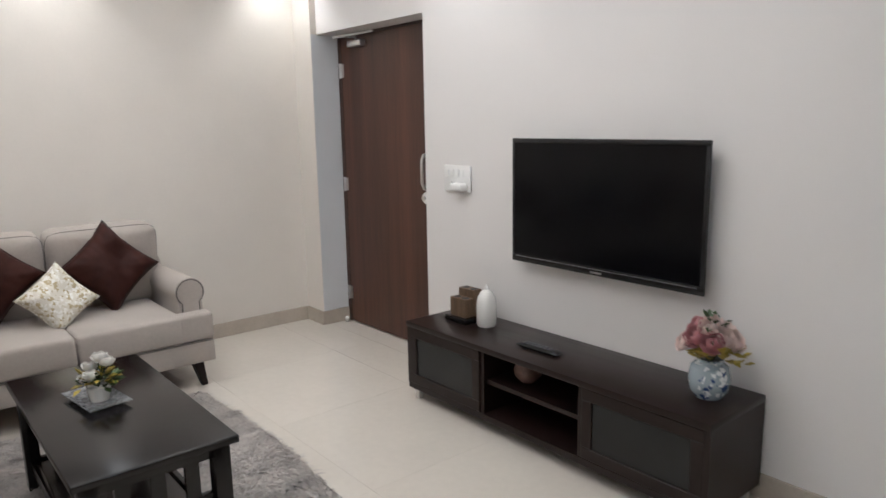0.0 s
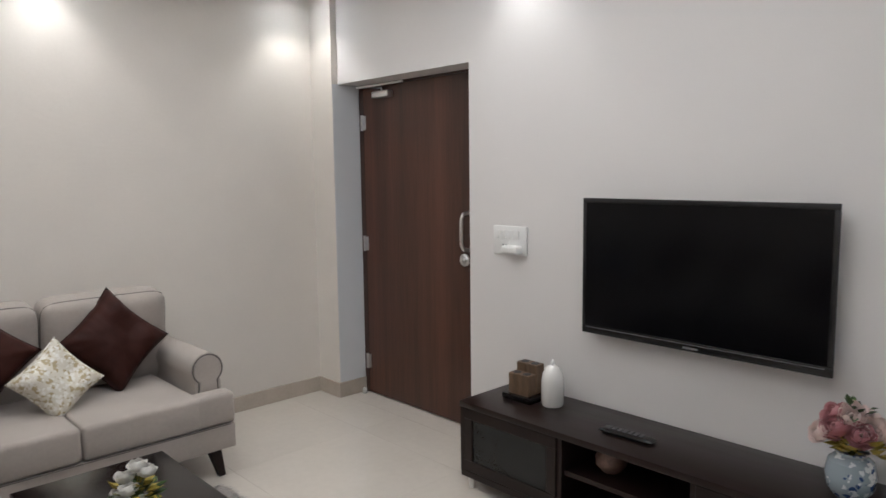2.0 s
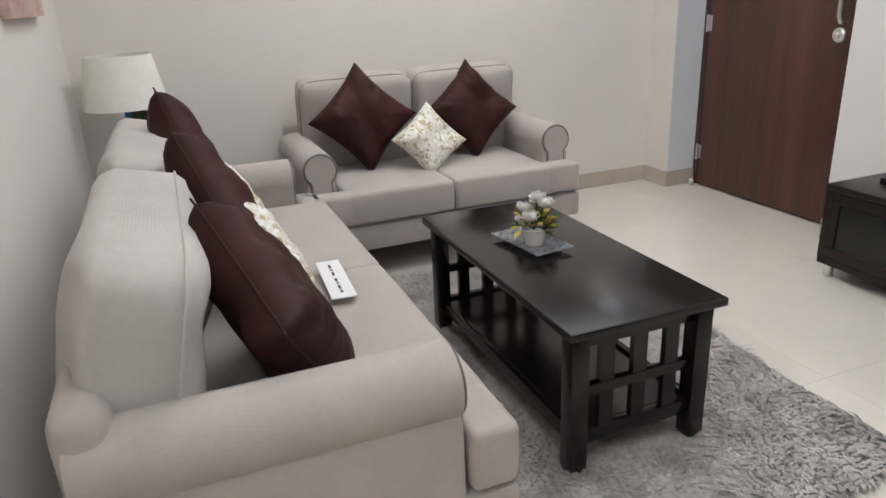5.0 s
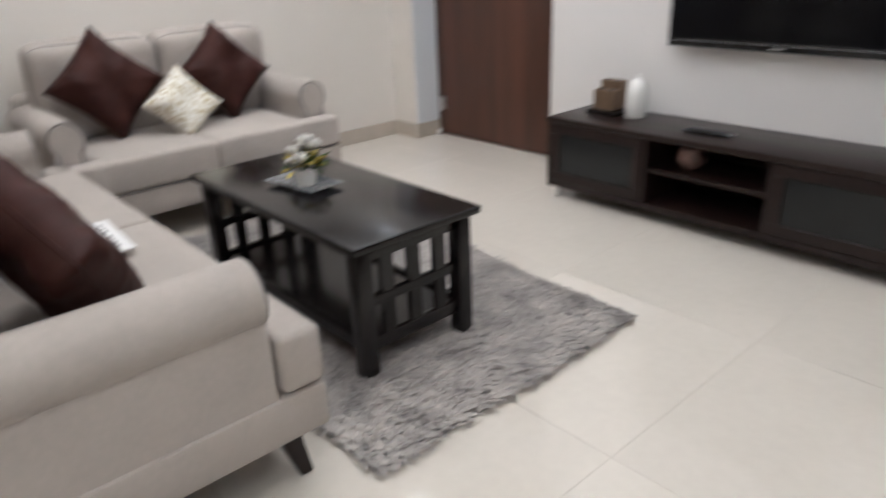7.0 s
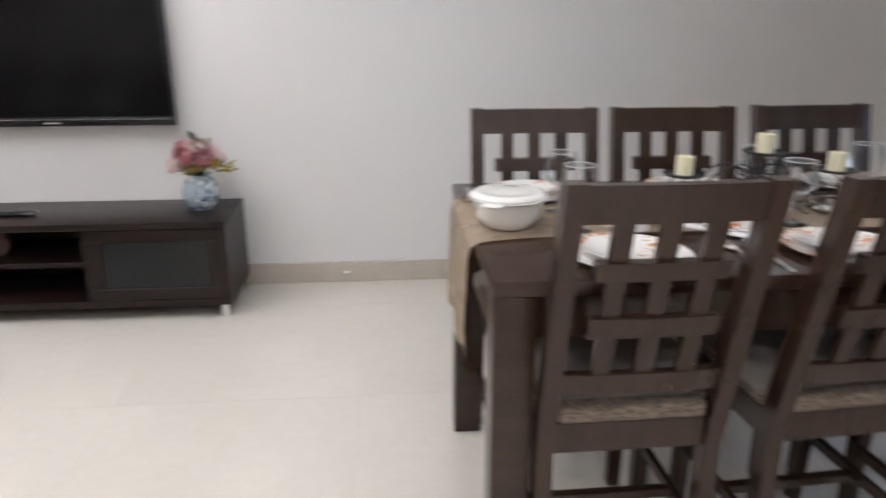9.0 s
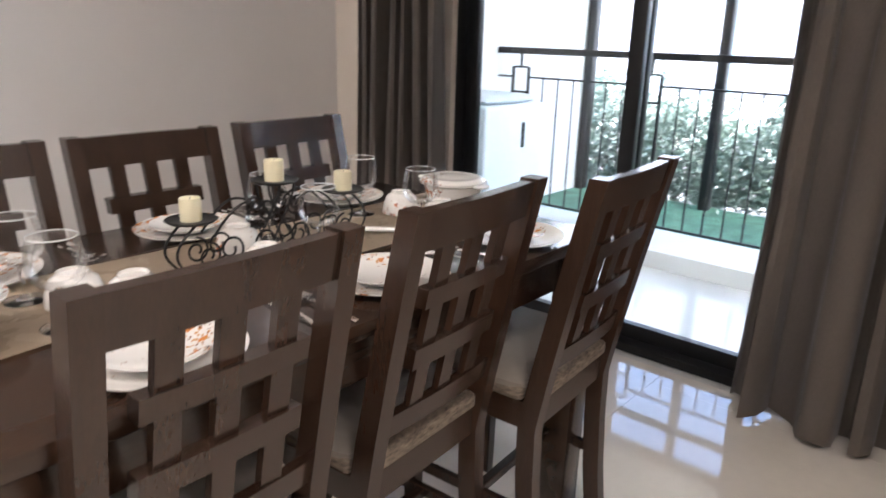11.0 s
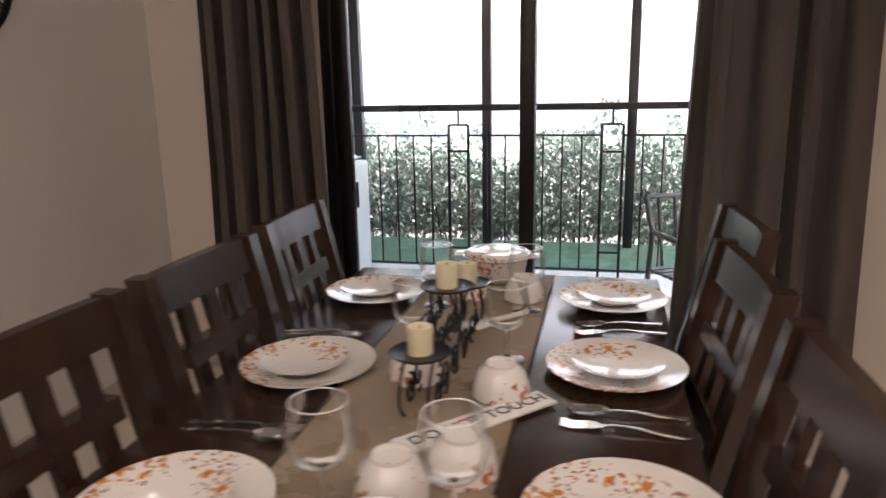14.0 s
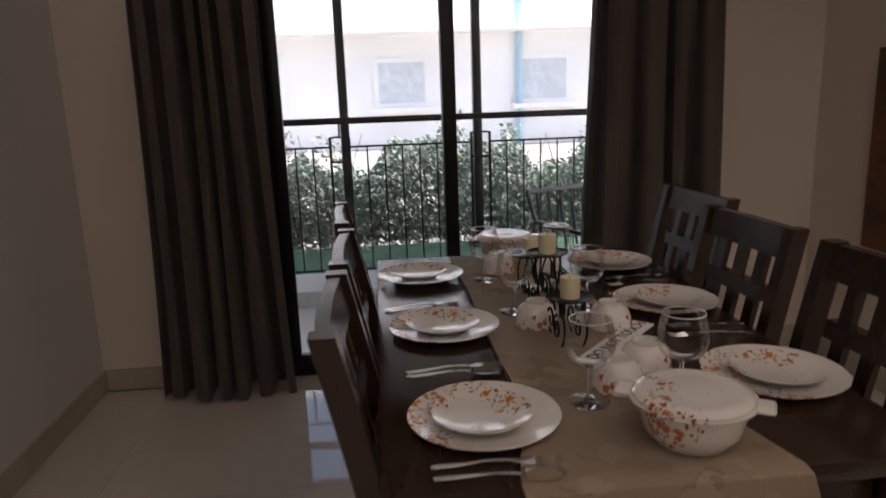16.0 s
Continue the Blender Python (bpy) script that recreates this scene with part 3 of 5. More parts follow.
# ---- balcony, outside ----
ground = solid("ground", B(-80, 200, -150, 150, -0.6, -0.16), M["ground"], "dusty grey ground outside", "ground", S)
solid("balcony_floor", B(7.80, 8.96, -4.2, 0.04, -0.15, -0.01), M["balcony_tile"], "pale glossy balcony floor tiles", "floor", S)
solid("balcony_kerb", B(8.96, 9.42, -4.2, 0.04, -0.15, 0.09, bevel=0.006), M["exterior"], "white painted kerb under the balcony fence", "kerb", S)
solid("turf", B(9.42, 10.50, -4.2, 0.2, -0.15, 0.03), M["turf"], "strip of green artificial turf behind the fence", "turf", S)
solid("balcony_wall", B(7.98, 10.42, 0.04, 0.24, -0.15, 2.6), M["exterior"], "white plastered side wall of the balcony", "wall", S)
solid("balcony_soffit", B(7.98, 10.45, -4.4, 0.24, 2.36, 2.6), M["exterior"], "white plastered slab over the balcony", "ceiling", S)


solid("balcony_beam", B(10.32, 10.45, -4.4, 0.036, 2.136, 2.356), M["exterior"], "white plastered beam along the outer edge of the balcony", "beam", S)


def balcony_fence():
    x = 9.256
    f = thing("balcony_fence", pose(x, 0, 0.05), "dark iron balcony fence with square motifs on the kerb", "fence")
    y0, y1 = 0.04, -4.2
    rects = [-0.14, -1.04, -1.945, -2.85, -3.75]
    part("handrail", B(-0.02, 0.02, y1, y0, 1.045, 1.085, bevel=0.004), M["iron"], f)
    part("bottom_rail", B(-0.006, 0.006, y1, y0, 0.09, 0.102), M["iron"], f)
    spans, last = [], y0
    for c in rects:
        spans.append((last, c + 0.06)), spans.append(None)
        last = c - 0.06
    spans.append((last, y1))
    for sp in spans:
        if sp and sp[0] - sp[1] > 0.05:
            a, b = sp
            part("top_rail", B(-0.006, 0.006, b, a, 0.895, 0.907), M["iron"], f)
            n = max(1, round((a - b) / 0.112))
            for i in range(1, n):
                yy = a + (b - a) * i / n
                part("bar", T([(0, yy, 0.1), (0, yy, 0.9)], 0.0055, 6), M["iron"], f)
    for c in rects:
        for s in (-0.06, 0.06):
            part("post", B(-0.008, 0.008, c + s - 0.008, c + s + 0.008, 0.04, 0.965), M["iron"], f)
        for z in (0.20, 0.80, 0.957):
            part("motif_bar", B(-0.007, 0.007, c - 0.052, c + 0.052, z, z + 0.013), M["iron"], f)
        part("stem", B(-0.006, 0.006, c - 0.006, c + 0.006, 0.971, 1.047), M["iron"], f)
    return f


balcony_fence()
fr = thing("outer_frame", pose(10.40, 0, 0.03), "dark metal frame of posts along the outer edge of the balcony", "frame")
for y in (0.0, -1.025, -2.09, -3.15):
    part("post", B(-0.04, 0.04, y - 0.034, y + 0.034, 0, 2.03, bevel=0.004), M["alu"], fr)
part("top_beam", B(-0.04, 0.04, -4.2, 0.034, 2.03, 2.10, bevel=0.004), M["alu"], fr)


def hedge():
    rng = np.random.default_rng(4)
    n = 62000
    y = rng.uniform(-4.9, 1.6, n)
    top = 0.78 + 0.11 * np.sin(y * 3.1 + 1) + 0.08 * np.sin(y * 7.3) + 0.05 * np.sin(y * 17)
    z = -0.02 + top * rng.uniform(0.0, 1.0, n) ** 1.15
    x = 10.95 + rng.normal(0, 0.17, n) + 0.05 * np.sin(y * 9 + z * 6)
    # sprays that stand above the mass
    for c, h in ((-0.55, 1.12), (-0.95, 1.0), (-1.75, 1.18), (-2.05, 1.15), (-2.55, 1.05), (-0.2, 1.02), (-3.1, 1.1)):
        k = rng.integers(0, n, 170)
        z[k] = rng.uniform(0.55, h - 0.06, 170)
        x[k] = 10.85 + rng.normal(0, 0.07, 170)
        y[k] = c + rng.normal(0, 0.05, 170) + (z[k] - 0.6) * rng.choice([-0.3, 0.3])
    s = rng.uniform(0.016, 0.036, n)
    d1 = rng.normal(0, 1, (n, 3))
    d1 /= np.linalg.norm(d1, axis=1)[:, None]
    d2 = np.cross(d1, rng.normal(0, 1, (n, 3)))
    d2 /= np.linalg.norm(d2, axis=1)[:, None]
    c = np.stack([x, y, z], 1)
    v = np.stack([c - d1 * s[:, None], c + d2 * s[:, None] * 0.45, c + d1 * s[:, None], c - d2 * s[:, None] * 0.45], 1).reshape(-1, 3)
    me = bpy.data.meshes.new("hedge")
    me.from_pydata(v.tolist(), [], np.arange(4 * n).reshape(-1, 4).tolist())
    me.materials.append(M["shrub"])
    root = new("hedge", me)
    tagged(root, "leafy green hedge growing beyond the balcony turf", "hedge", kind="stuff")
    bm = bmesh.new()
    for i in range(90):
        yy, xx = rng.uniform(-4.8, 1.5), 11.0 + rng.normal(0, 0.12)
        h = rng.uniform(0.5, 0.95)
        tube(bm, [(xx, yy, -0.16), (xx + rng.normal(0, 0.05), yy + rng.normal(0, 0.06), h * 0.5), (xx + rng.normal(0, 0.1), yy + rng.normal(0, 0.12), h)], lambda q: 0.008 - 0.006 * q, 5)
    part("twig", bm, M["twig"], root)


hedge()


def far_house():
    h = thing("apartment_building", pose(24, -2, -0.16), "white sunlit apartment building across the garden", "building")
    part("wall", B(0, 8, -22, 22, 0, 7), M["far"], h)
    part("roof", B(-0.4, 8.4, -22.4, 22.4, 7.004, 7.3), M["far"], h)
    for fl in range(2):
        z = 1.1 + fl * 3.0
        for k in range(-5, 6):
            y = k * 3.9 + (0.6 if fl % 2 else 0)
            w = part("window", B(-0.06, 0.02, y - 0.75, y + 0.75, z, z + 1.3), M["far"], h)
            part("pane", B(-0.075, -0.062, y - 0.62, y + 0.62, z + 0.12, z + 1.18), M["far_dark"], w)
            part("sill", B(-0.3, 0.0, y - 0.9, y + 0.9, z - 0.12, z - 0.004), M["far"], w)
    for y in (-3.2, 5.6):
        part("drainpipe", T([(-0.12, y, 0), (-0.12, y, 6.9)], 0.09, 8), M["far_blue"], h, "pale blue drainpipe")
    part("parapet", B(-1.0, -0.02, -22, 22, 3.0, 3.12), M["far"], h)


far_house()


# ---- doors and windows ----
def balcony_door():
    d = thing("window_1", pose(X1 + 0.03, 0, 0), "dark aluminium sliding glass balcony door, slid partly open", "balcony door", kind=S)
    part("sill_track", B(0, 0.12, WY1, WY0, -0.005, 0.03, bevel=0.003), M["alu"], d)
    part("head_track", B(0, 0.12, WY1, WY0, WTOP - 0.06, WTOP, bevel=0.003), M["alu"], d)
    for y in (WY0 - 0.025, WY1 + 0.025):
        part("jamb", B(0, 0.12, y - 0.025, y + 0.025, 0.03, WTOP - 0.06, bevel=0.003), M["alu"], d)
    mid = -1.605
    for i, (a, b, x) in enumerate(((WY0 - 0.05, mid - 0.03, 0.015), (mid + 0.03, WY1 + 0.05, 0.065))):
        p = part("sash", B(x, x + 0.035, a - 0.06, a, 0.03, WTOP - 0.06, bevel=0.003), M["alu"], d)
        part("stile", B(x, x + 0.035, b, b + 0.06, 0.03, WTOP - 0.06, bevel=0.003), M["alu"], p)
        part("rail", B(x + 0.001, x + 0.034, b + 0.06, a - 0.06, 0.03, 0.09), M["alu"], p)
        part("rail", B(x + 0.001, x + 0.034, b + 0.06, a - 0.06, WTOP - 0.12, WTOP - 0.06), M["alu"], p)
        g = part("pane", B(x + 0.0152, x + 0.02, b + 0.06, a - 0.06, 0.09, WTOP - 0.12), M["pane"], p)
        g.visible_shadow = False


balcony_door()


def curtain(name, y0, y1, folds, seed, flare, x=7.68):
    """A pleated curtain from a hidden rod to the floor, y0 to y1 wide."""
    rng = random.Random(seed)
    nu, nv, z0, z1 = folds * 12, 26, 0.015, 2.50
    ph = [rng.uniform(-0.5, 0.5) for _ in range(folds + 2)]
    amp = [rng.uniform(0.45, 1.35) for _ in range(folds + 2)]
    bm = bmesh.new()
    rows = []
    for j in range(nv + 1):
        v = j / nv
        row = []
        for i in range(nu + 1):
            u = i / nu
            k = folds * min(1.0, max(0.0, u + 0.05 * math.sin(2 * math.pi * (u * 1.4 + seed * 0.37)) * math.sin(math.pi * u) + 0.02 * (1 - v) * math.sin(9 * u + seed)))
            a = amp[int(k)] * (1 - k % 1) + amp[int(k) + 1] * (k % 1)
            p = ph[int(k)] * (1 - k % 1) + ph[int(k) + 1] * (k % 1)
            depth = (0.045 + 0.035 * (1 - v)) * a
            w = math.sin(2 * math.pi * k + p * (1 - v) * 2.2 + 0.5 * math.sin(3 * v + seed))
            w = math.copysign(abs(w) ** 0.7, w)
            spread = 1 + flare * (1 - v) ** 2
            yy = (y0 + y1) / 2 + (u - 0.5) * (y1 - y0) * spread + 0.014 * math.sin(4 * math.pi * k + p * 3)
            row.append(bm.verts.new((x + depth * w + 0.01 * math.sin(5 * v + 9 * u), yy, z0 + (z1 - z0) * v + 0.01 * (1 - v) * math.sin(7 * k + seed))))
        rows.append(row)
    for j in range(nv):
        for i in range(nu):
            bm.faces.new((rows[j][i], rows[j][i + 1], rows[j + 1][i + 1], rows[j + 1][i]))
    bmesh.ops.solidify(bm, geom=bm.faces[:], thickness=0.004)
    c = thing(name, pose(0, 0, 0), "heavy grey-brown pleated curtain hanging to the floor beside the balcony door", "curtain", "balcony curtains")
    part("cloth", bm, M["curtain"], c)
    part("heading", B(x - 0.045, x + 0.045, min(y0, y1), max(y0, y1), 2.49, 2.54, bevel=0.01), M["lining"], c)
    return c


curtain("curtain", -0.35, -0.815, 6, 3, 0.22)
curtain("curtain", -2.20, -2.72, 4, 8, 0.16)
rod = thing("curtain_rod", pose(7.68, -1.55, 2.56), "dark metal curtain rod under the ceiling", "curtain rod")
part("pole", T([(0, -1.5, 0), (0, 1.4, 0)], 0.014, 12), M["iron"], rod)
for y in (-1.3, 1.2):
    part("bracket", B(-0.01, 0.14, y - 0.01, y + 0.01, -0.01, 0.01), M["iron"], rod)


def front_door():
    yb = 0.165
    d = thing("door_1", pose(0, yb, 0), "closed walnut laminate entrance door in a deep reveal", "door", kind=S)
    part("leaf", B(DX0 + 0.045, DX1 - 0.06, 0, 0.04, 0.006, 2.035, bevel=0.002, seg=1), M["door"], d)
    bm = bmesh.new()
    box(bm, DX0, DX0 + 0.042, 0.0, 0.06, 0, 2.05)
    box(bm, DX1 - 0.057, DX1, 0.0, 0.06, 0, 2.05)
    box(bm, DX0 + 0.042, DX1 - 0.057, 0.002, 0.06, 2.038, 2.05)
    part("frame", bm, M["door_frame"], d)
    for z in (0.22, 1.02, 1.81):
        h = part("hinge", T([(DX0 + 0.043, -0.012, z - 0.05), (DX0 + 0.043, -0.012, z + 0.05)], 0.009, 8), M["chrome"], d)
        part("plate", B(DX0 + 0.044, DX0 + 0.07, -0.004, 0.001, z - 0.045, z + 0.045), M["chrome"], h)
    hx = 2.50
    part("handle", T([(hx, 0, 1.045), (hx, -0.04, 1.05), (hx, -0.055, 1.08), (hx, -0.055, 1.22), (hx, -0.04, 1.25), (hx, 0, 1.255)], 0.011, 10), M["chrome"], d, "curved steel pull handle")
    lk = part("lock", L([(0.0, 0), (0.036, 0), (0.036, 0.010), (0.028, 0.018), (0.0, 0.018)], 24, m=pose(2.475, -0.0, 0.985, 90)), M["chrome"], d, "round steel lock")
    part("knob", L([(0.0, 0), (0.012, 0), (0.015, 0.014), (0.0, 0.02)], 16, m=pose(2.475, -0.018, 0.985, 90)), M["chrome"], lk)
    c = part("door_closer", B(1.70, 1.86, -0.05, -0.002, 1.955, 1.995, bevel=0.006), M["chrome"], d, "steel door closer")
    bm = T([(1.78, -0.028, 2.0), (1.78, -0.028, 2.015), (1.62, -0.10, 2.022), (1.99, -0.035, 2.034)], 0.007, 8)
    part("arm", bm, M["chrome"], c)


front_door()
st = thing("door_stopper", pose(1.55, 0.12, 0), "small white door stopper on the floor", "door stopper")
part("base", L([(0, 0), (0.016, 0), (0.014, 0.012), (0.0, 0.012)], 16), M["chrome"], st)
part("buffer", L([(0, 0.0), (0.013, 0.004), (0.016, 0.016), (0.011, 0.028), (0, 0.032)], 16, m=pose(0, 0, 0.011)), M["plastic"], st)


# ---- sofas ----
def unsharp(ob):
    """Soft cloth: no hard edges anywhere."""
    if "sharp_edge" in ob.data.attributes:
        ob.data.attributes.remove(ob.data.attributes["sharp_edge"])
    return ob


def sofa(name, m, W, D, label, sink=0.0):
    """Two-seat sofa: local x along its width, back at y=0, faces +y."""
    s = thing(name, m, label, "sofa", "beige sofas")
    R, AF = 0.082, D - 0.13
    bx = W / 2
    part("base", B(-bx + 0.006, bx - 0.006, 0.06, D - 0.004, 0.15, 0.272, bevel=0.012), M["sofa"], s)
    part("back_frame", B(-bx + 0.03, bx - 0.03, 0.0, 0.10, 0.15, 0.66, bevel=0.04, seg=4), M["sofa"], s)
    for side in (-1, 1):
        # seat cushion with an ear in front of the arm
        a, b, c = 0.002, bx - 2 * R - 0.004, bx - 0.004
        wide = b - a
        bm = moved(plump(wide - 0.02, D - 0.22, 0.03, 16, 0.5, 0.0, 0.003, seed=W + side), pose(a + wide / 2, 0.21 + (D - 0.22) / 2, 0.424))
        box(bm, a, b, 0.20, D, 0.276, 0.432, bevel=0.022, seg=3)
        box(bm, b - 0.05, c, AF + 0.014, D - 0.001, 0.277, 0.431, bevel=0.022, seg=3)
        cu = part("seat_cushion", moved(bm, Matrix.Diagonal((side, 1, 1, 1))), M["sofa"], s)
        z = 0.274
        part("seam", T([(side * a, D + 0.001, z), (side * (c - 0.03), D + 0.001, z)], 0.003, 6), M["piping"], cu)
        # rolled arm
        prof = [(-R, 0.15), (R * 0.8, 0.15), (R * 0.8, 0.46)]
        prof += [(R * math.cos(t), 0.53 + R * math.sin(t)) for t in np.linspace(-0.75, math.pi + 0.5, 22)] + [(-R * 0.82, 0.45)]
        ar = part("arm", extrude(bmesh.new(), [(side * (bx - R) + side * p, q) for p, q in prof], AF - 0.02, "y", Matrix.Translation((0, 0.02, 0))), M["sofa"], s)
        disc = [(R * 0.92 * math.cos(t), 0.53 + R * 0.92 * math.sin(t)) for t in np.linspace(-0.9, math.pi + 0.9, 24)]
        disc += [(-R * 0.62, 0.40), (-R * 0.62, 0.28), (R * 0.62, 0.28), (R * 0.62, 0.40)]
        bm = extrude(bmesh.new(), [(side * (bx - R) + p, q) for p, q in disc], 0.012, "y", Matrix.Translation((0, AF - 0.002, 0)))
        bmesh.ops.bevel(bm, geom=[e for e in bm.edges if all(v.co.y > AF + 0.008 for v in e.verts)], offset=0.006, segments=2, affect="EDGES")
        part("arm_front", bm, M["sofa"], ar)
        part("piping", T([(side * (bx - R) + p, AF + 0.004, q) for p, q in disc], 0.0035, 6, True), M["piping"], ar)
        # back cushion with two buttons
        w = bx - 0.10
        soft = sink > 0
        bm = plump(w - (0.03 if soft else 0.006), 0.49, 0.12 if soft else 0.11, 24, 0.5, 0.0, 0.030 if soft else 0.012, seed=side + W, flat=0.075 if soft else 0.062, corner=0.09 if soft else 0.07)
        bmesh.ops.bevel(bm, geom=[e for e in bm.edges if len(e.link_faces) == 2 and e.calc_face_angle(0) > 0.9], offset=0.012, segments=3, affect="EDGES")
        btn = [(-w * 0.22, -0.02), (w * 0.22, -0.02)]
        for v in bm.verts:
            for p, q in btn:
                r2 = (v.co.x - p) ** 2 + (v.co.y - q) ** 2
                if v.co.z > 0:
                    v.co.z -= 0.032 * math.exp(-r2 / 0.0016)
        lean = pose(side * (w / 2 + 0.002), 0.175 - sink * 0.5, 0.65 - sink * 0.35, 103 if soft else 99, 0, 180)
        bc = unsharp(part("back_cushion", moved(bm, lean), M["sofa_lit" if soft else "sofa"], s))
        edge = []
        for t in range(64):
            an = 2 * math.pi * t / 64
            cx, cy = math.cos(an), math.sin(an)
            k = 1 / max(abs(cx), abs(cy))
            u, v = cx * k, cy * k
            k = 1 - 0.07 * u ** 8 * v ** 8
            edge.append(lean @ Vector((u * k * (w - 0.006) / 2 + 0.0005 * u, v * k * 0.245 + 0.0005 * v, 0.054)))
        part("piping", T([lean @ (lean.inverted() @ q + Vector((0, 0, 0.02))) for q in edge] if soft else edge, 0.0035, 6, True), M["sofa_lit" if soft else "piping"], bc)
        for p, q in btn if not soft else ():
            part("button", moved(L([(0, 0.0), (0.012, 0.002), (0.010, 0.008), (0, 0.010)], 12), lean @ pose(p, q, 0.088)), M["sofa"], bc)
        for y, dy in ((0.08, -0.03), (D - 0.10, 0.035)):
            part("leg", taper(bmesh.new(), side * (bx - 0.09), y, 0.0, 0.152, 0.034, 0.062, side * 0.025, dy), M["espresso"], s, "tapered dark wooden leg")
    return s


sofa("sofa", pose(X0 + 0.03, -1.797, 0, 0, 0, -90), 1.40, 0.83, "beige linen two-seat sofa with rolled arms against the wall")
sofa("sofa", pose(2.985, -3.29, 0), 2.06, 0.86, "long beige linen sofa with loose back cushions beside the rug", 0.07)


def throw(name, w, h, material, m, label, seed):
    bm = plump(w, w, h * 1.15, 26, 0.55, 0.11, 0.034, seed)
    ob = thing(name, m, label, "cushion", "throw cushions")
    for v in bm.verts:
        # gathered folds that run in from the corners and a sag towards the foot
        r = math.hypot(v.co.x, v.co.y) / (w / 2)
        a = math.atan2(v.co.y, v.co.x)
        body = abs(v.co.z) / (h * 0.6)
        v.co.z += math.copysign(0.012 * min(1.0, body * 2) * r * math.cos(4 * a + math.pi) * math.sin(11 * a + seed), v.co.z)
        v.co.z += math.copysign(0.010 * min(1.0, body * 2) * noise.noise(Vector((v.co.x * 16 + seed, v.co.y * 9, seed * 3.3))), v.co.z)
    c = unsharp(part("cover", bm, material, ob))
    rim = []
    for i in range(4):
        a = [(-1, -1), (1, -1), (1, 1), (-1, 1)][i]
        b = [(1, -1), (1, 1), (-1, 1), (-1, -1)][i]
        for k in range(8):
            u, v = a[0] + (b[0] - a[0]) * k / 8, a[1] + (b[1] - a[1]) * k / 8
            rim.append((u * w / 2 * (1 - 0.11 * (1 - v * v)), v * w / 2 * (1 - 0.11 * (1 - u * u)), 0))
    part("seam", T(rim, 0.003, 6, True), material, ob)
    return ob


BR, GO = "dark brown satin throw cushion leaning on the sofa back", "small cream and gold patterned cushion on the sofa seat"


def leaning(x, y, z, face, lean, spin):
    """Pose of a cushion standing on a corner; face: yaw of its front, lean back in degrees."""
    return Matrix.Translation((x, y, z)) @ pose(0, 0, 0, 0, 0, face) @ pose(0, 0, 0, 90 - lean) @ pose(0, 0, 0, 0, 0, spin)


throw("throw_cushion", 0.40, 0.14, M["brown"], leaning(1.66, -2.10, 0.69, 90, 18, 45), BR, 1)
throw("throw_cushion", 0.385, 0.14, M["brown"], leaning(1.655, -1.50, 0.672, 90, 18, 43), BR, 2)
throw("throw_cushion", 0.285, 0.10, M["gold"], leaning(1.80, -1.80, 0.568, 90, 22, 39), GO, 3)
throw("throw_cushion", 0.45, 0.15, M["brown"], leaning(2.45, -2.96, 0.705, 180, 16, 45), BR, 4)
throw("throw_cushion", 0.425, 0.16, M["brown"], leaning(3.62, -2.86, 0.625, 184, 27, 30), BR, 5)
throw("throw_cushion", 0.43, 0.15, M["brown"], leaning(2.98, -2.905, 0.665, 182, 22, 42), BR, 8)
throw("throw_cushion", 0.285, 0.10, M["gold"], leaning(2.66, -2.83, 0.60, 180, 24, 45), GO, 6)
throw("throw_cushion", 0.285, 0.10, M["gold"], leaning(3.14, -2.79, 0.58, 180, 28, 45), GO, 7)


def lettered(parent, text, size, m, material, name="lettering"):
    cu = bpy.data.curves.new(name, "FONT")
    cu.body, cu.size, cu.align_x, cu.align_y, cu.extrude = text, size, "CENTER", "CENTER", 0.0004
    ob = new(name, cu)
    dg = bpy.context.evaluated_depsgraph_get()
    me = bpy.data.meshes.new_from_object(ob.evaluated_get(dg))
    bpy.data.objects.remove(ob)
    bpy.data.curves.remove(cu)
    me.materials.clear()
    me.materials.append(material)
    t = new(name, me)
    t.parent, t.matrix_local = parent, m
    return t


card = thing("paper_sign", pose(3.135, -2.62, 0.462, 0, 0, -3), "white card sign lying on the sofa seat", "sign")
part("card", B(-0.155, 0.155, -0.038, 0.038, 0, 0.004, bevel=0.001, seg=1), M["paper_white"], card)
for a, b in ((-0.115, -0.085), (-0.075, -0.06), (-0.05, -0.02), (0.005, 0.03), (0.04, 0.052), (0.062, 0.09), (0.10, 0.118)):
    part("text_bar", B(a, b, -0.004, 0.004, 0.004, 0.0046), M["ink"], card)

# ---- corner table and lamp ----
t = thing("side_table", pose(1.57, -3.10, 0), "dark grey side table in the corner behind the sofas", "side table")
part("top", B(-0.24, 0.22, -0.24, 0.26, 0.50, 0.54, bevel=0.004), M["grey_table"], t)
part("shelf", B(-0.21, 0.19, -0.21, 0.23, 0.14, 0.16), M["grey_table"], t)
for x in (-0.21, 0.19):
    for y in (-0.21, 0.23):
        part("leg", B(x - 0.018, x + 0.018, y - 0.018, y + 0.018, 0, 0.50, bevel=0.002), M["grey_table"], t)
l = thing("table_lamp", pose(1.57, -3.19, 0.54), "table lamp with a white drum shade, unlit", "table lamp")
part("base", L([(0, 0), (0.07, 0), (0.075, 0.012), (0.03, 0.03), (0.022, 0.06), (0.045, 0.12), (0.05, 0.17), (0.02, 0.24), (0.012, 0.30), (0, 0.30)], 24), M["blue"], l, "blue ceramic base")
part("stem", T([(0, 0, 0.29), (0, 0, 0.42)], 0.007, 8), M["chrome"], l)
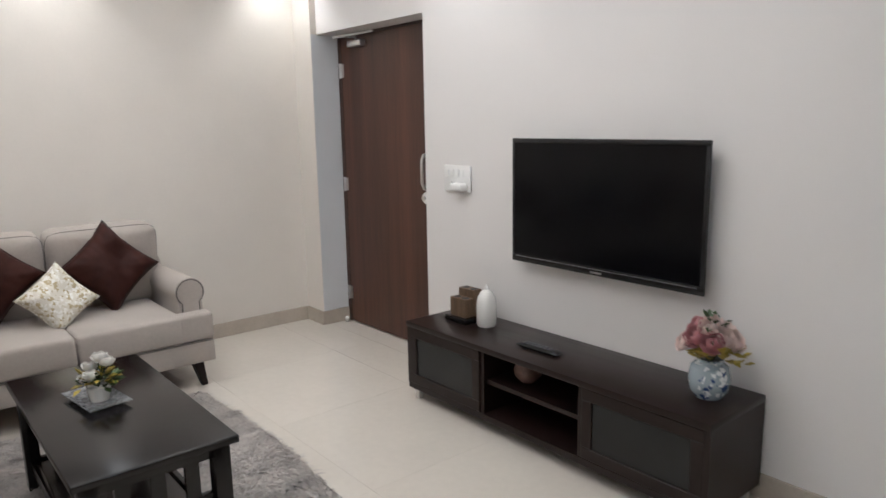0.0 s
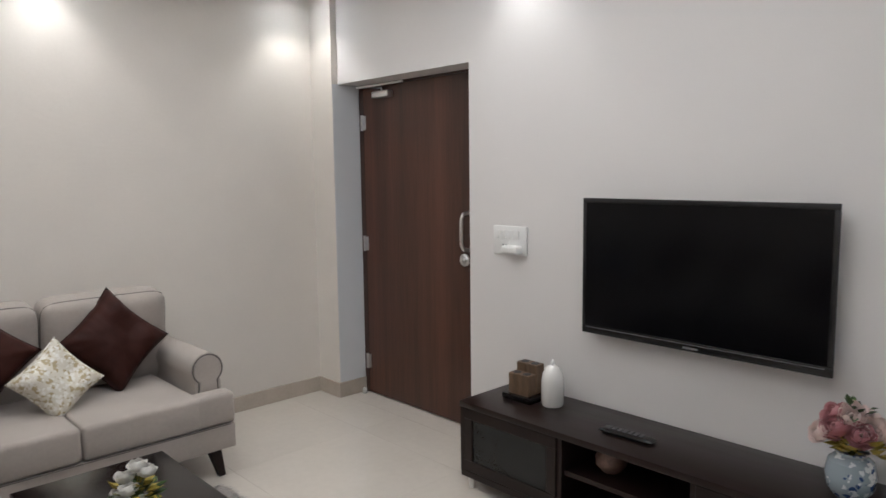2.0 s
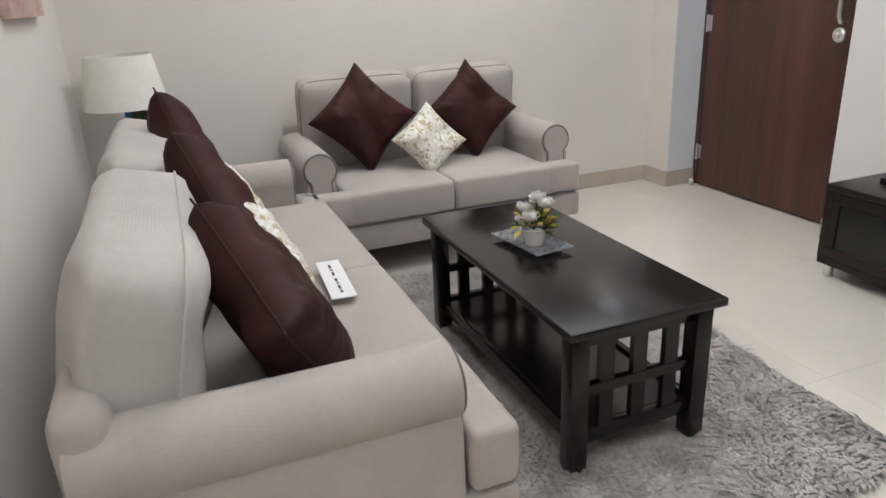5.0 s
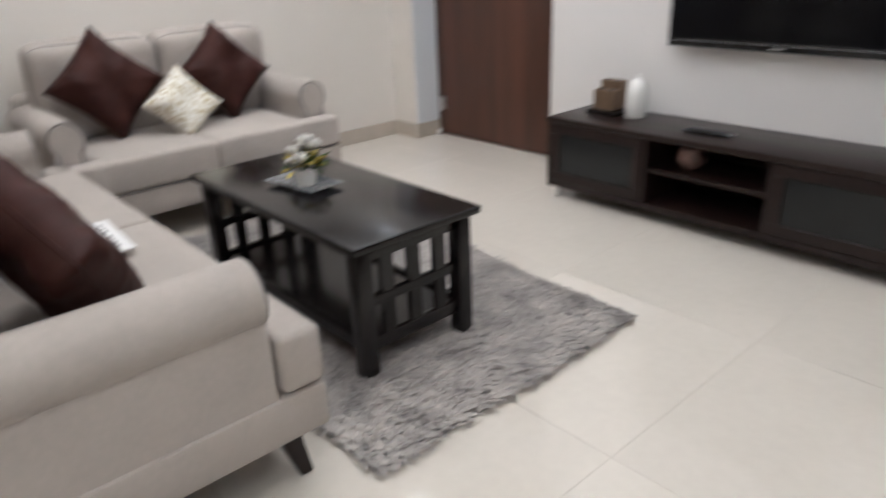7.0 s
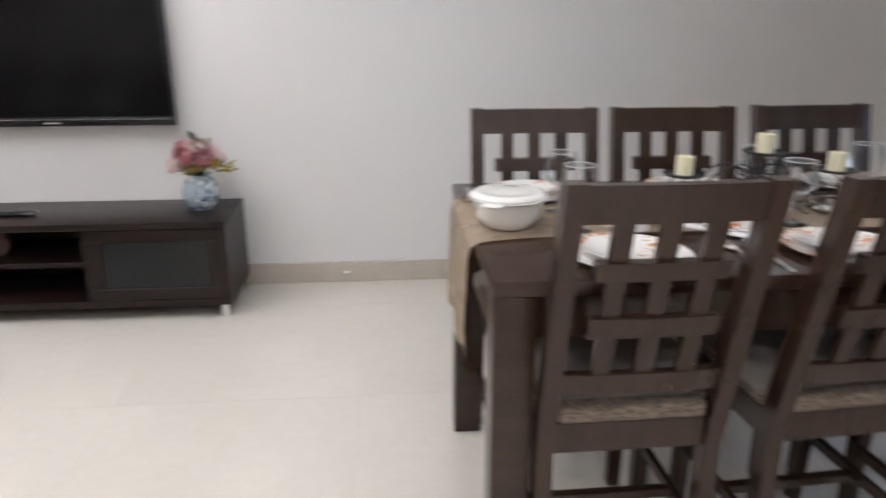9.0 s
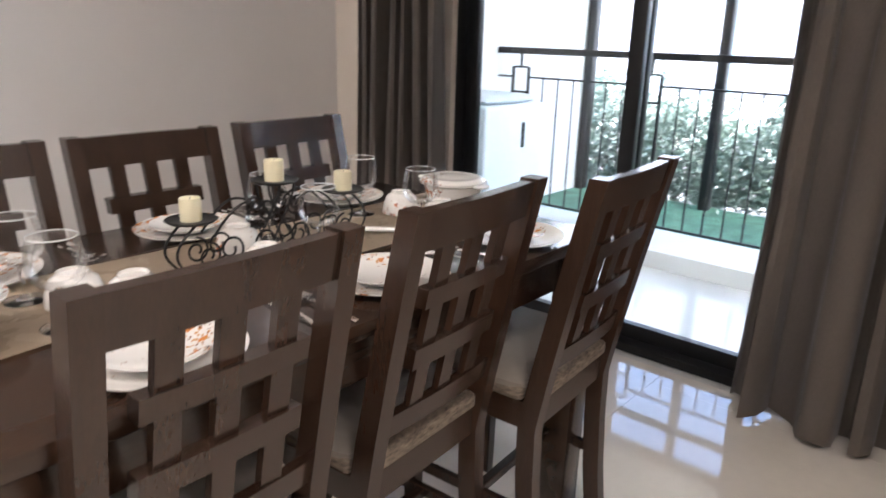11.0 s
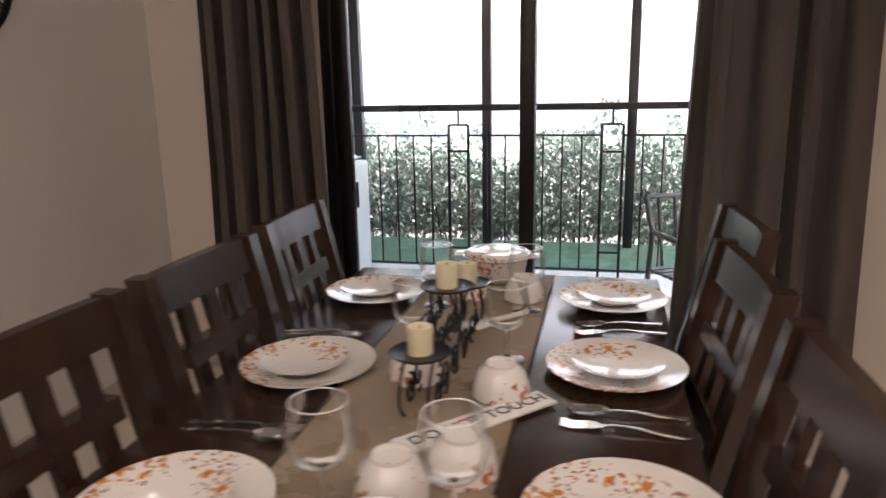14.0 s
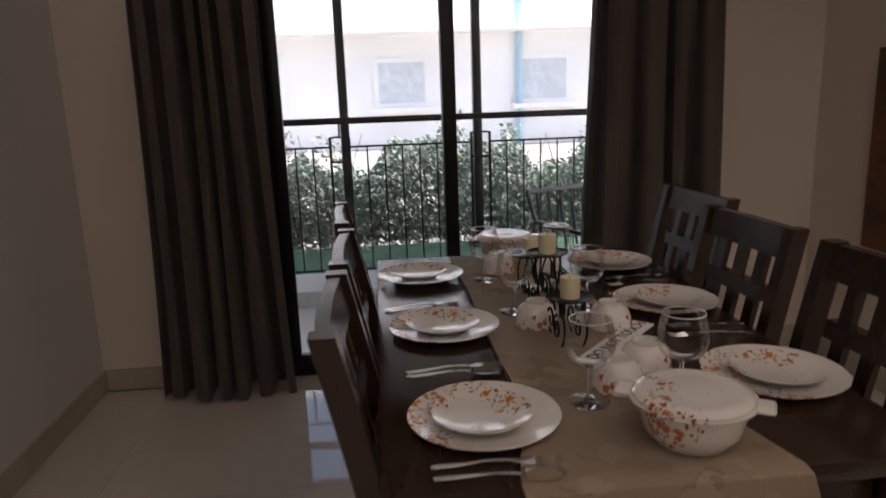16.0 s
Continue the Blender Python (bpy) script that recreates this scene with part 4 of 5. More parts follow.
part("shade", L([(0.185, 0.305), (0.145, 0.535), (0.142, 0.535), (0.182, 0.305), (0.185, 0.305)], 40), M["shade"], l, "white tapered linen shade")


def leaves(bm, rng, center, spread, count, size, lift=0.6):
    for _ in range(count):
        a, e = rng.uniform(0, 2 * math.pi), rng.uniform(-0.2, 1.2)
        d = Vector((math.cos(a) * math.cos(e), math.sin(a) * math.cos(e), math.sin(e) * lift))
        p = Vector(center) + d * spread * rng.uniform(0.35, 1)
        s = size * rng.uniform(0.7, 1.25)
        side = d.cross(Vector((0, 0, 1))).normalized() * s * 0.32
        tip = (d + Vector((0, 0, rng.uniform(-0.4, 0.4)))).normalized() * s
        n = side.cross(tip).normalized() * s * 0.10
        vs = [bm.verts.new(q) for q in (p, p + tip * 0.5 + side + n, p + tip, p + tip * 0.5 - side + n, p + tip * 0.5 - n)]
        bm.faces.new((vs[0], vs[1], vs[4])), bm.faces.new((vs[1], vs[2], vs[4])), bm.faces.new((vs[2], vs[3], vs[4])), bm.faces.new((vs[3], vs[0], vs[4]))
    return bm


def bloom(bm, rng, c, r, rings=4):
    """A full flower: nested cups of rounded petals, closed in the middle and open outside."""
    c = Vector(c)
    for k in range(rings):
        t = k / (rings - 1)
        n = 3 + k
        rad = r * (0.38 + 0.62 * t)
        rim = radians(22 + 58 * t)
        for i in range(n):
            mid = 2 * math.pi * (i + 0.5 * (k % 2)) / n + rng.uniform(-0.2, 0.2)
            half = math.pi / n * rng.uniform(1.15, 1.4)
            top = rim * rng.uniform(0.85, 1.15)
            grid = []
            for p in range(5):
                row = []
                for q in range(5):
                    u = q / 2 - 1
                    e = math.pi * 0.93 + (top - math.pi * 0.93) * (p / 4) * (1 - 0.16 * u * u)
                    az = mid + u * half * (0.35 + 0.65 * math.sin(math.pi * (0.15 + 0.6 * p / 4)))
                    rr = rad * (1 + 0.16 * t * (p / 4) ** 3 + 0.05 * (1 - u * u)) + 0.05 * r * math.sin(3 * u + mid) * (p / 4)
                    row.append(bm.verts.new(c + Vector((math.sin(e) * math.cos(az), math.sin(e) * math.sin(az), math.cos(e) * 0.85)) * rr))
                grid.append(row)
            for p in range(4):
                for q in range(4):
                    bm.faces.new((grid[p][q], grid[p][q + 1], grid[p + 1][q + 1], grid[p + 1][q]))
    return bm


rng = random.Random(5)
p = thing("potted_plant", pose(1.74, -3.11, 0.54), "small green plant in a blue pot on the side table", "plant")
part("pot", L([(0, 0), (0.045, 0), (0.06, 0.15), (0.055, 0.15), (0.05, 0.13), (0, 0.13)], 20), M["blue"], p, "blue glazed pot")
part("foliage", leaves(bmesh.new(), rng, (0, 0, 0.235), 0.09, 110, 0.05), M["leaf"], p)
part("stem", T([(0, 0, 0.13), (0.01, 0, 0.26)], 0.006, 6), M["twig"], p)

# ---- rug and coffee table ----
RX0, RX1, RY0, RY1 = 2.18, 4.10, -2.375, -1.225


def rug():
    r = thing("rug", pose((RX0 + RX1) / 2, (RY0 + RY1) / 2, 0), "thick grey shaggy rug on the tiled floor", "rug")
    w, d = (RX1 - RX0) / 2, (RY1 - RY0) / 2
    part("backing", B(-w, w, -d, d, 0.0005, 0.010, bevel=0.003, seg=1), M["rug"], r)
    g = np.random.default_rng(2)
    n = 36000
    x, y = g.uniform(-w, w, n), g.uniform(-d, d, n)
    ang = 1.2 * np.sin(x * 4 + 2 * np.sin(y * 3)) + 1.0 * np.sin(y * 5 + x * 2) + g.normal(0, 0.5, n)
    le = g.uniform(0.045, 0.085, n)
    dx, dy = np.cos(ang) * le * 0.75, np.sin(ang) * le * 0.75
    px, py = -np.sin(ang) * 0.0055, np.cos(ang) * 0.0055
    h = 0.009 + le * g.uniform(0.10, 0.26, n)
    zero = np.full(n, 0.009)
    v = np.stack([np.stack([x - px, y - py, zero], 1), np.stack([x + px, y + py, zero], 1),
                  np.stack([x + dx * 0.5 + px, y + dy * 0.5 + py, h], 1), np.stack([x + dx * 0.5 - px, y + dy * 0.5 - py, h], 1),
                  np.stack([x + dx, y + dy, h * 0.96], 1)], 1).reshape(-1, 3)
    i = np.arange(n) * 5
    faces = np.stack([i, i + 1, i + 2, i + 3], 1).tolist() + np.stack([i + 3, i + 2, i + 4], 1).tolist()
    me = bpy.data.meshes.new("pile")
    me.from_pydata(v.tolist(), [], faces)
    me.materials.append(M["pile"])
    o = new("shag", me)
    o.parent = r
    tagged(o, "long grey fibres", kind="stuff")


rug()


def coffee_table():
    x0, x1, y0, y1, h = 2.70, 3.788, -2.178, -1.68, 0.468
    t = thing("coffee_table", pose((x0 + x1) / 2, (y0 + y1) / 2, 0.012), "black lacquered wooden coffee table with slatted ends on the rug", "coffee table")
    w, d = (x1 - x0) / 2, (y1 - y0) / 2
    h -= 0.012
    part("tabletop", B(-w, w, -d, d, h - 0.026, h, bevel=0.006, seg=3), M["black_wood"], t)
    lx, ly = w - 0.055, d - 0.05
    for sx in (-1, 1):
        for sy in (-1, 1):
            part("leg", B(sx * lx - 0.027, sx * lx + 0.027, sy * ly - 0.027, sy * ly + 0.027, 0, h - 0.026, bevel=0.003), M["black_wood"], t)
        for z, k in ((h - 0.072, 0.045), (0.235, 0.032), (0.085, 0.045)):
            part("end_rail", B(sx * lx - 0.012, sx * lx + 0.012, -ly + 0.027, ly - 0.027, z, z + k, bevel=0.002), M["black_wood"], t)
        for y in (-0.105, 0.0, 0.105):
            part("slat", B(sx * lx - 0.010, sx * lx + 0.010, y - 0.022, y + 0.022, 0.13, h - 0.072), M["black_wood"], t)
    for sy in (-1, 1):
        part("side_rail", B(-lx + 0.027, lx - 0.027, sy * ly - 0.011, sy * ly + 0.011, 0.085, 0.13, bevel=0.002), M["black_wood"], t)
        part("apron", B(-lx + 0.027, lx - 0.027, sy * ly - 0.011, sy * ly + 0.011, h - 0.06, h - 0.026, bevel=0.002), M["black_wood"], t)
    part("shelf", B(-lx + 0.03, lx - 0.03, -ly + 0.012, ly - 0.012, 0.10, 0.118), M["black_wood"], t)


coffee_table()
TT = 0.468
pl = thing("glass_plate", pose(3.17, -1.955, TT, 0, 0, 8), "square ridged clear glass plate under the flower pot", "plate")
bm = bmesh.new()
rows = []
for i in range(17):
    row = []
    for j in range(17):
        u, v = i / 8 - 1, j / 8 - 1
        e = max(abs(u), abs(v))
        row.append(bm.verts.new((u * 0.135, v * 0.075, 0.004 + 0.014 * max(0, e - 0.6) / 0.4 + 0.0012 * ((i + j) % 2))))
    rows.append(row)
for i in range(16):
    for j in range(16):
        bm.faces.new((rows[i][j], rows[i + 1][j], rows[i + 1][j + 1], rows[i][j + 1]))
bmesh.ops.solidify(bm, geom=bm.faces[:], thickness=0.004)
part("dish", bm, M["sheet"], pl)
po = thing("flower_pot", pose(3.175, -1.945, TT + 0.006), "white pot of artificial white roses and olive leaves", "flower pot")
part("pot", L([(0, 0), (0.032, 0), (0.045, 0.055), (0.041, 0.055), (0.036, 0.045), (0, 0.045)], 24), M["china_plain"], po, "white glossy pot")
part("foliage", leaves(bmesh.new(), rng, (0, 0, 0.06), 0.07, 44, 0.042, 0.5), M["leaf"], po)
part("yellow_foliage", leaves(bmesh.new(), rng, (0, 0, 0.07), 0.08, 26, 0.045, 0.5), M["leaf_yellow"], po)
for x, y, z in ((0.0, 0.01, 0.165), (-0.035, -0.015, 0.125), (0.028, -0.028, 0.112), (0.022, 0.03, 0.15), (-0.03, 0.03, 0.138), (0.0, -0.04, 0.095)):
    b = part("rose", bloom(bmesh.new(), rng, (x, y, z), 0.026), M["petal_white"], po, "white rose")
    part("stem", T([(0, 0, 0.05), (x * 0.6, y * 0.6, z * 0.7), (x, y, z)], 0.002, 5), M["leaf"], b)

# ---- television wall ----
tv = thing("television", pose(3.959, -0.012, 1.067), "black flat-screen television mounted on the wall, switched off", "television")
part("housing", B(-0.505, 0.505, -0.056, -0.036, -0.29, 0.29, bevel=0.006), M["bezel"], tv)
bm = bmesh.new()
box(bm, -0.515, 0.515, -0.062, -0.05, 0.278, 0.30, bevel=0.003)
box(bm, -0.515, 0.515, -0.062, -0.05, -0.30, -0.262, bevel=0.003)
box(bm, -0.515, -0.496, -0.062, -0.05, -0.262, 0.278, bevel=0.003)
box(bm, 0.496, 0.515, -0.062, -0.05, -0.262, 0.278, bevel=0.003)
part("bezel", bm, M["bezel"], tv)
part("screen", B(-0.496, 0.496, -0.059, -0.053, -0.262, 0.278), M["screen"], tv, "dark glossy screen")
part("badge", B(-0.03, 0.03, -0.0635, -0.062, -0.290, -0.283), M["chrome"], tv)
part("trim_line", B(-0.49, 0.49, -0.0632, -0.062, -0.2725, -0.271), M["chrome"], tv)
part("wall_bracket", B(-0.2, 0.2, -0.036, 0.012, -0.12, 0.12), M["bezel"], tv)

sw = thing("switch_plate", pose(2.961, 0, 1.143), "white modular switch and socket plate on the wall", "switch plate")
part("plate", B(-0.109, 0.109, -0.012, 0, -0.072, 0.072, bevel=0.005), M["plastic"], sw)
for i in range(4):
    part("switch", B(-0.075 + i * 0.042 - 0.011, -0.075 + i * 0.042 + 0.011, -0.017, -0.012, 0.008, 0.05, bevel=0.002), M["plastic"], sw)
so = part("socket", B(-0.06, 0.0, -0.014, -0.012, -0.058, -0.004), M["plastic"], sw)
for x, z in ((-0.04, -0.024), (-0.02, -0.024), (-0.03, -0.042)):
    part("hole", L([(0, 0), (0.004, 0), (0.004, 0.0006), (0, 0.0006)], 10, m=pose(x, -0.0141, z, 90)), M["ink"], so)
pg = thing("plug_adapter", pose(3.0, -0.0125, 1.10), "white plug adapter pushed into the wall socket", "plug")
part("body", B(-0.05, 0.05, -0.055, 0, -0.02, 0.022, bevel=0.012, seg=3), M["plastic"], pg)


def tv_unit():
    x0, x1, yf, h = 3.0, 4.715, -0.41, 0.425
    u = thing("tv_unit", pose((x0 + x1) / 2, 0, 0), "low dark espresso wood television unit with glass doors", "tv unit")
    w = (x1 - x0) / 2
    z0, yb = 0.06, -0.02
    part("top", B(-w, w, yf - 0.005, yb, h - 0.028, h, bevel=0.003), M["espresso"], u)
    part("bottom", B(-w + 0.002, w - 0.002, yf + 0.004, yb, z0, z0 + 0.03), M["espresso"], u)
    for sx in (-1, 1):
        part("side", B(sx * (w - 0.012) - 0.011, sx * (w - 0.012) + 0.011, yf + 0.002, yb, z0 + 0.03, h - 0.028), M["espresso"], u)
    a, b = -0.29, 0.29
    for x in (a, b):
        part("divider", B(x - 0.011, x + 0.011, yf + 0.01, yb - 0.012, z0 + 0.03, h - 0.028), M["espresso"], u)
    part("back", B(-w + 0.024, w - 0.024, yb - 0.012, yb - 0.002, z0 + 0.03, h - 0.028), M["espresso"], u)
    part("shelf", B(a + 0.011, b - 0.011, yf + 0.03, yb - 0.013, 0.235, 0.255), M["espresso"], u)
    for p, q in ((-w + 0.024, a - 0.012), (b + 0.012, w - 0.024)):
        f = bmesh.new()
        t0, t1 = z0 + 0.033, h - 0.031
        box(f, p, q, yf, yf + 0.018, t1 - 0.05, t1, bevel=0.002, seg=1)
        box(f, p, q, yf, yf + 0.018, t0, t0 + 0.05, bevel=0.002, seg=1)
        box(f, p, p + 0.05, yf, yf + 0.018, t0 + 0.05, t1 - 0.05, bevel=0.002, seg=1)
        box(f, q - 0.05, q, yf, yf + 0.018, t0 + 0.05, t1 - 0.05, bevel=0.002, seg=1)
        d = part("door", f, M["espresso"], u)
        part("pane", B(p + 0.048, q - 0.048, yf + 0.008, yf + 0.012, t0 + 0.048, t1 - 0.048), M["smoke"], d, "dark smoked glass pane")
    for sx in (-1, 1):
        for y in (yf + 0.04, -0.06):
            part("foot", L([(0, 0), (0.018, 0), (0.022, 0.06), (0, 0.06)], 14, m=pose(sx * (w - 0.04), y, 0)), M["chrome"], u, "small metal foot")
    return u


tv_unit()
UT = 0.425
h = thing("wooden_holder", pose(3.20, -0.17, UT, 0, 0, 0), "wooden tealight blocks of two heights on a dark tray", "candle holder")
part("tray", B(-0.085, 0.085, -0.075, 0.075, 0, 0.028, bevel=0.004), M["black_wood"], h, "square black tray")
for x, y, z in ((-0.03, -0.028, 0.125), (0.03, -0.028, 0.125), (-0.03, 0.032, 0.165), (0.03, 0.032, 0.165)):
    k = part("block", B(x - 0.029, x + 0.029, y - 0.029, y + 0.029, 0.028, z, bevel=0.002, seg=1), M["wooden"], h)
    part("hole", L([(0, 0), (0.02, 0), (0.02, 0.0015), (0.014, 0.002), (0, 0.002)], 20, m=pose(x, y, z)), M["ink"], k, "dark round cup")
d = thing("aroma_diffuser", pose(3.352, -0.165, UT), "white bottle-shaped aroma diffuser on the television unit", "diffuser")
part("body", L([(0, 0), (0.045, 0), (0.052, 0.012), (0.052, 0.11), (0.046, 0.15), (0.03, 0.178), (0.012, 0.188), (0, 0.188)], 32), M["china_plain"], d)
part("nozzle", L([(0, 0.185), (0.012, 0.187), (0.009, 0.2), (0.004, 0.212), (0, 0.213)], 16), M["plastic"], d)
r = thing("remote_control", pose(3.80, -0.265, UT, 0, 0, 2), "black television remote control lying on the unit", "remote control")
part("case", moved(plump(0.235, 0.05, 0.024, 12, 0.3), pose(0, 0, 0.012)), M["bezel"], r)
for i in range(7):
    for j in range(3):
        part("button", B(-0.085 + i * 0.024, -0.071 + i * 0.024, -0.017 + j * 0.0125, -0.008 + j * 0.0125, 0.018, 0.0255), M["grey_plastic"], r)
ob = thing("round_ornament", pose(3.72, -0.25, 0.255), "small round brown ornament on the open shelf", "ornament")
part("body", L([(0, 0), (0.035, 0), (0.062, 0.03), (0.066, 0.06), (0.05, 0.095), (0.02, 0.108), (0, 0.11)], 24), mat("clay", (0.24, 0.15, 0.12), 0.5, vary=0.2, scale=25), ob)

v = thing("flower_vase", pose(4.575, -0.185, UT), "blue glazed vase of pink peonies on the television unit", "vase")
part("vase", L([(0, 0), (0.05, 0), (0.07, 0.03), (0.077, 0.075), (0.068, 0.118), (0.046, 0.138), (0.05, 0.15), (0.043, 0.15), (0.04, 0.13), (0, 0.12)], 32), M["vase"], v, "blue and grey glazed pottery")
rng = random.Random(9)
for k in range(13):
    a = 2.4 * k
    rr = 0.105 * math.sqrt(k / 12)
    x, y, z = rr * math.cos(a), rr * 0.75 * math.sin(a), 0.275 - 0.075 * (k / 12) + rng.uniform(-0.012, 0.015)
    turn = Vector((x, y - 0.05, 0.075)).to_track_quat("Z", "Y").to_matrix().to_4x4()
    pale = k % 3 != 1
    b = part("peony", moved(bloom(bmesh.new(), rng, (0, 0, 0), 0.034 + 0.008 * rng.random(), 5), Matrix.Translation((x, y, z)) @ turn), M["petal_blush" if pale else "petal_pink"], v, "pale blush peony" if pale else "dusty pink peony")
    part("stem", T([(0, 0, 0.13), (x * 0.5, y * 0.5, 0.19), (x, y, z)], 0.0025, 5), M["leaf"], b)
part("foliage", leaves(bmesh.new(), rng, (0.045, -0.02, 0.165), 0.09, 34, 0.06, 0.3), M["leaf_yellow"], v)
part("green_foliage", leaves(bmesh.new(), rng, (0, 0, 0.275), 0.05, 16, 0.035, 0.8), M["leaf"], v)

sk = thing("wall_socket", pose(5.17, -K, 0.05), "small white socket on the skirting", "socket")
part("plate", B(-0.012, 0.012, -0.004, 0, -0.006, 0.006, bevel=0.001, seg=1), M["plastic"], sk)

# ---- dining ----
TX, TY, TZ = (5.56 + 6.89) / 2, (-1.26 - 2.048) / 2, 0.757


def dining_table():
    t = thing("dining_table", pose(TX, TY, 0), "dark brown wooden six-seat dining table laid for a meal", "dining table")
    w, d = (6.89 - 5.56) / 2, (2.048 - 1.26) / 2
    part("tabletop", B(-w, w, -d, d, TZ - 0.03, TZ, bevel=0.004), M["table_wood"], t)
    for sx in (-1, 1):
        for sy in (-1, 1):
            part("leg", B(sx * (w - 0.042) - 0.039, sx * (w - 0.042) + 0.039, sy * (d - 0.042) - 0.039, sy * (d - 0.042) + 0.039, 0, TZ - 0.03, bevel=0.004), M["table_wood"], t)
        part("end_apron", B(sx * (w - 0.05) - 0.012, sx * (w - 0.05) + 0.012, -d + 0.086, d - 0.086, TZ - 0.125, TZ - 0.03), M["table_wood"], t)
    for sy in (-1, 1):
        part("apron", B(-w + 0.086, w - 0.086, sy * (d - 0.05) - 0.012, sy * (d - 0.05) + 0.012, TZ - 0.125, TZ - 0.03), M["table_wood"], t)


dining_table()


def dining_chair():
    """Faces +y; the top of its back stands at y = -0.235."""
    c = thing("dining_chair", pose(0, 0, 0), "dark brown wooden dining chair with lattice back and cloth seat", "dining chair", "chairs round the dining table")
    hw = 0.165

    def back_y(z):
        return -0.125 - 0.11 * max(0, (z - 0.42) / 0.54) ** 1.1 - 0.03 * max(0, (0.42 - z) / 0.42) ** 2

    for sx in (-1, 1):
        bm = bmesh.new()
        zs = [0, 0.15, 0.30, 0.42, 0.55, 0.70, 0.84, 0.958]
        rings = []
        for z in zs:
            a = 0.017
            b = 0.021 - 0.006 * max(0, z - 0.5)
            y = back_y(z)
            rings.append([bm.verts.new((sx * hw + p, y + q, z)) for p, q in ((-a, -b), (a, -b), (a, b), (-a, b))])
        for p, q in zip(rings, rings[1:]):
            for i in range(4):
                bm.faces.new((p[i], p[(i + 1) % 4], q[(i + 1) % 4], q[i]))
        bm.faces.new(rings[0]), bm.faces.new(rings[-1])
        bmesh.ops.bevel(bm, geom=[e for e in bm.edges if len(e.link_faces) == 2 and e.calc_face_angle() > 0.7], offset=0.003, segments=2, affect="EDGES")
        part("back_post", bm, M["chair_wood"], c)
        part("front_leg", taper(bmesh.new(), sx * 0.165, 0.185, 0, 0.472, 0.032, 0.04), M["chair_wood"], c)
        part("side_rail", B(sx * 0.165 - 0.011, sx * 0.165 + 0.011, -0.12, 0.17, 0.410, 0.472, bevel=0.002, seg=1), M["chair_wood"], c)
        part("side_stretcher", B(sx * 0.165 - 0.009, sx * 0.165 + 0.009, -0.125, 0.17, 0.19, 0.215, bevel=0.002, seg=1), M["chair_wood"], c)
    part("front_rail", B(-0.147, 0.147, 0.175, 0.197, 0.410, 0.472, bevel=0.002, seg=1), M["chair_wood"], c)
    part("rear_rail", B(-0.148, 0.148, -0.138, -0.116, 0.410, 0.476, bevel=0.002, seg=1), M["chair_wood"], c)
    part("cross_stretcher", B(-0.157, 0.157, -0.012, 0.012, 0.192, 0.213, bevel=0.002, seg=1), M["chair_wood"], c)

    def rail(name, z, k, w, thick=0.018):
        y0, y1 = back_y(z), back_y(z + k)
        bm = bmesh.new()
        n = 6
        prev = None
        loops = []
        for i in range(n + 1):
            x = -w + 2 * w * i / n
            bow = -0.008 * (1 - (x / hw) ** 2)
            loops.append([bm.verts.new(q) for q in ((x, y0 - thick / 2 + bow, z), (x, y0 + thick / 2 + bow, z), (x, y1 + thick / 2 + bow, z + k), (x, y1 - thick / 2 + bow, z + k))])
        for p, q in zip(loops, loops[1:]):
            for i in range(4):
                bm.faces.new((p[i], p[(i + 1) % 4], q[(i + 1) % 4], q[i]))
        bm.faces.new(loops[0]), bm.faces.new(loops[-1])
        part(name, bm, M["chair_wood"], c)

    rail("top_rail", 0.889, 0.066, 0.149, 0.022)
    rail("lattice_rail", 0.785, 0.034, 0.114, 0.026)
    rail("lattice_rail", 0.672, 0.039, 0.114, 0.026)
    rail("bottom_rail", 0.549, 0.043, 0.149, 0.020)
    for x in (-0.078, 0.0, 0.078):
        bm = bmesh.new()
        zs = [0.585, 0.68, 0.79, 0.895]
        rings = []
        for z in zs:
            y = back_y(z) - 0.006
            rings.append([bm.verts.new((x + p, y + q, z)) for p, q in ((-0.017, -0.007), (0.017, -0.007), (0.017, 0.007), (-0.017, 0.007))])
        for p, q in zip(rings, rings[1:]):
            for i in range(4):
                bm.faces.new((p[i], p[(i + 1) % 4], q[(i + 1) % 4], q[i]))
        bm.faces.new(rings[0]), bm.faces.new(rings[-1])
        part("slat", bm, M["chair_wood"], c)
    se = part("seat", moved(plump(0.372, 0.34, 0.040, 14, 0.3, 0.0, 0.003, flat=0.006, corner=0.06), pose(0, 0.052, 0.508)), M["cushion"], c, "grey-brown cloth seat pad")
    part("seat_back_edge", B(-0.144, 0.144, -0.150, -0.105, 0.477, 0.514, bevel=0.012, seg=3), M["stripe"], se)
    part("seat_edge", B(-0.186, 0.186, -0.112, 0.217, 0.4725, 0.512, bevel=0.016, seg=3), M["stripe"], se, "striped woven edge")
    return c


chair = dining_chair()
chair.matrix_world = pose(5.80, -1.432, 0, 0, 0, 180)
for x, y, yaw in ((6.205, -1.432, 180), (6.65, -1.408, 183), (5.825, -1.918, 1), (6.27, -1.907, 4), (6.68, -1.975, 4)):
    copy_thing(chair, pose(x, y, 0, 0, 0, yaw))

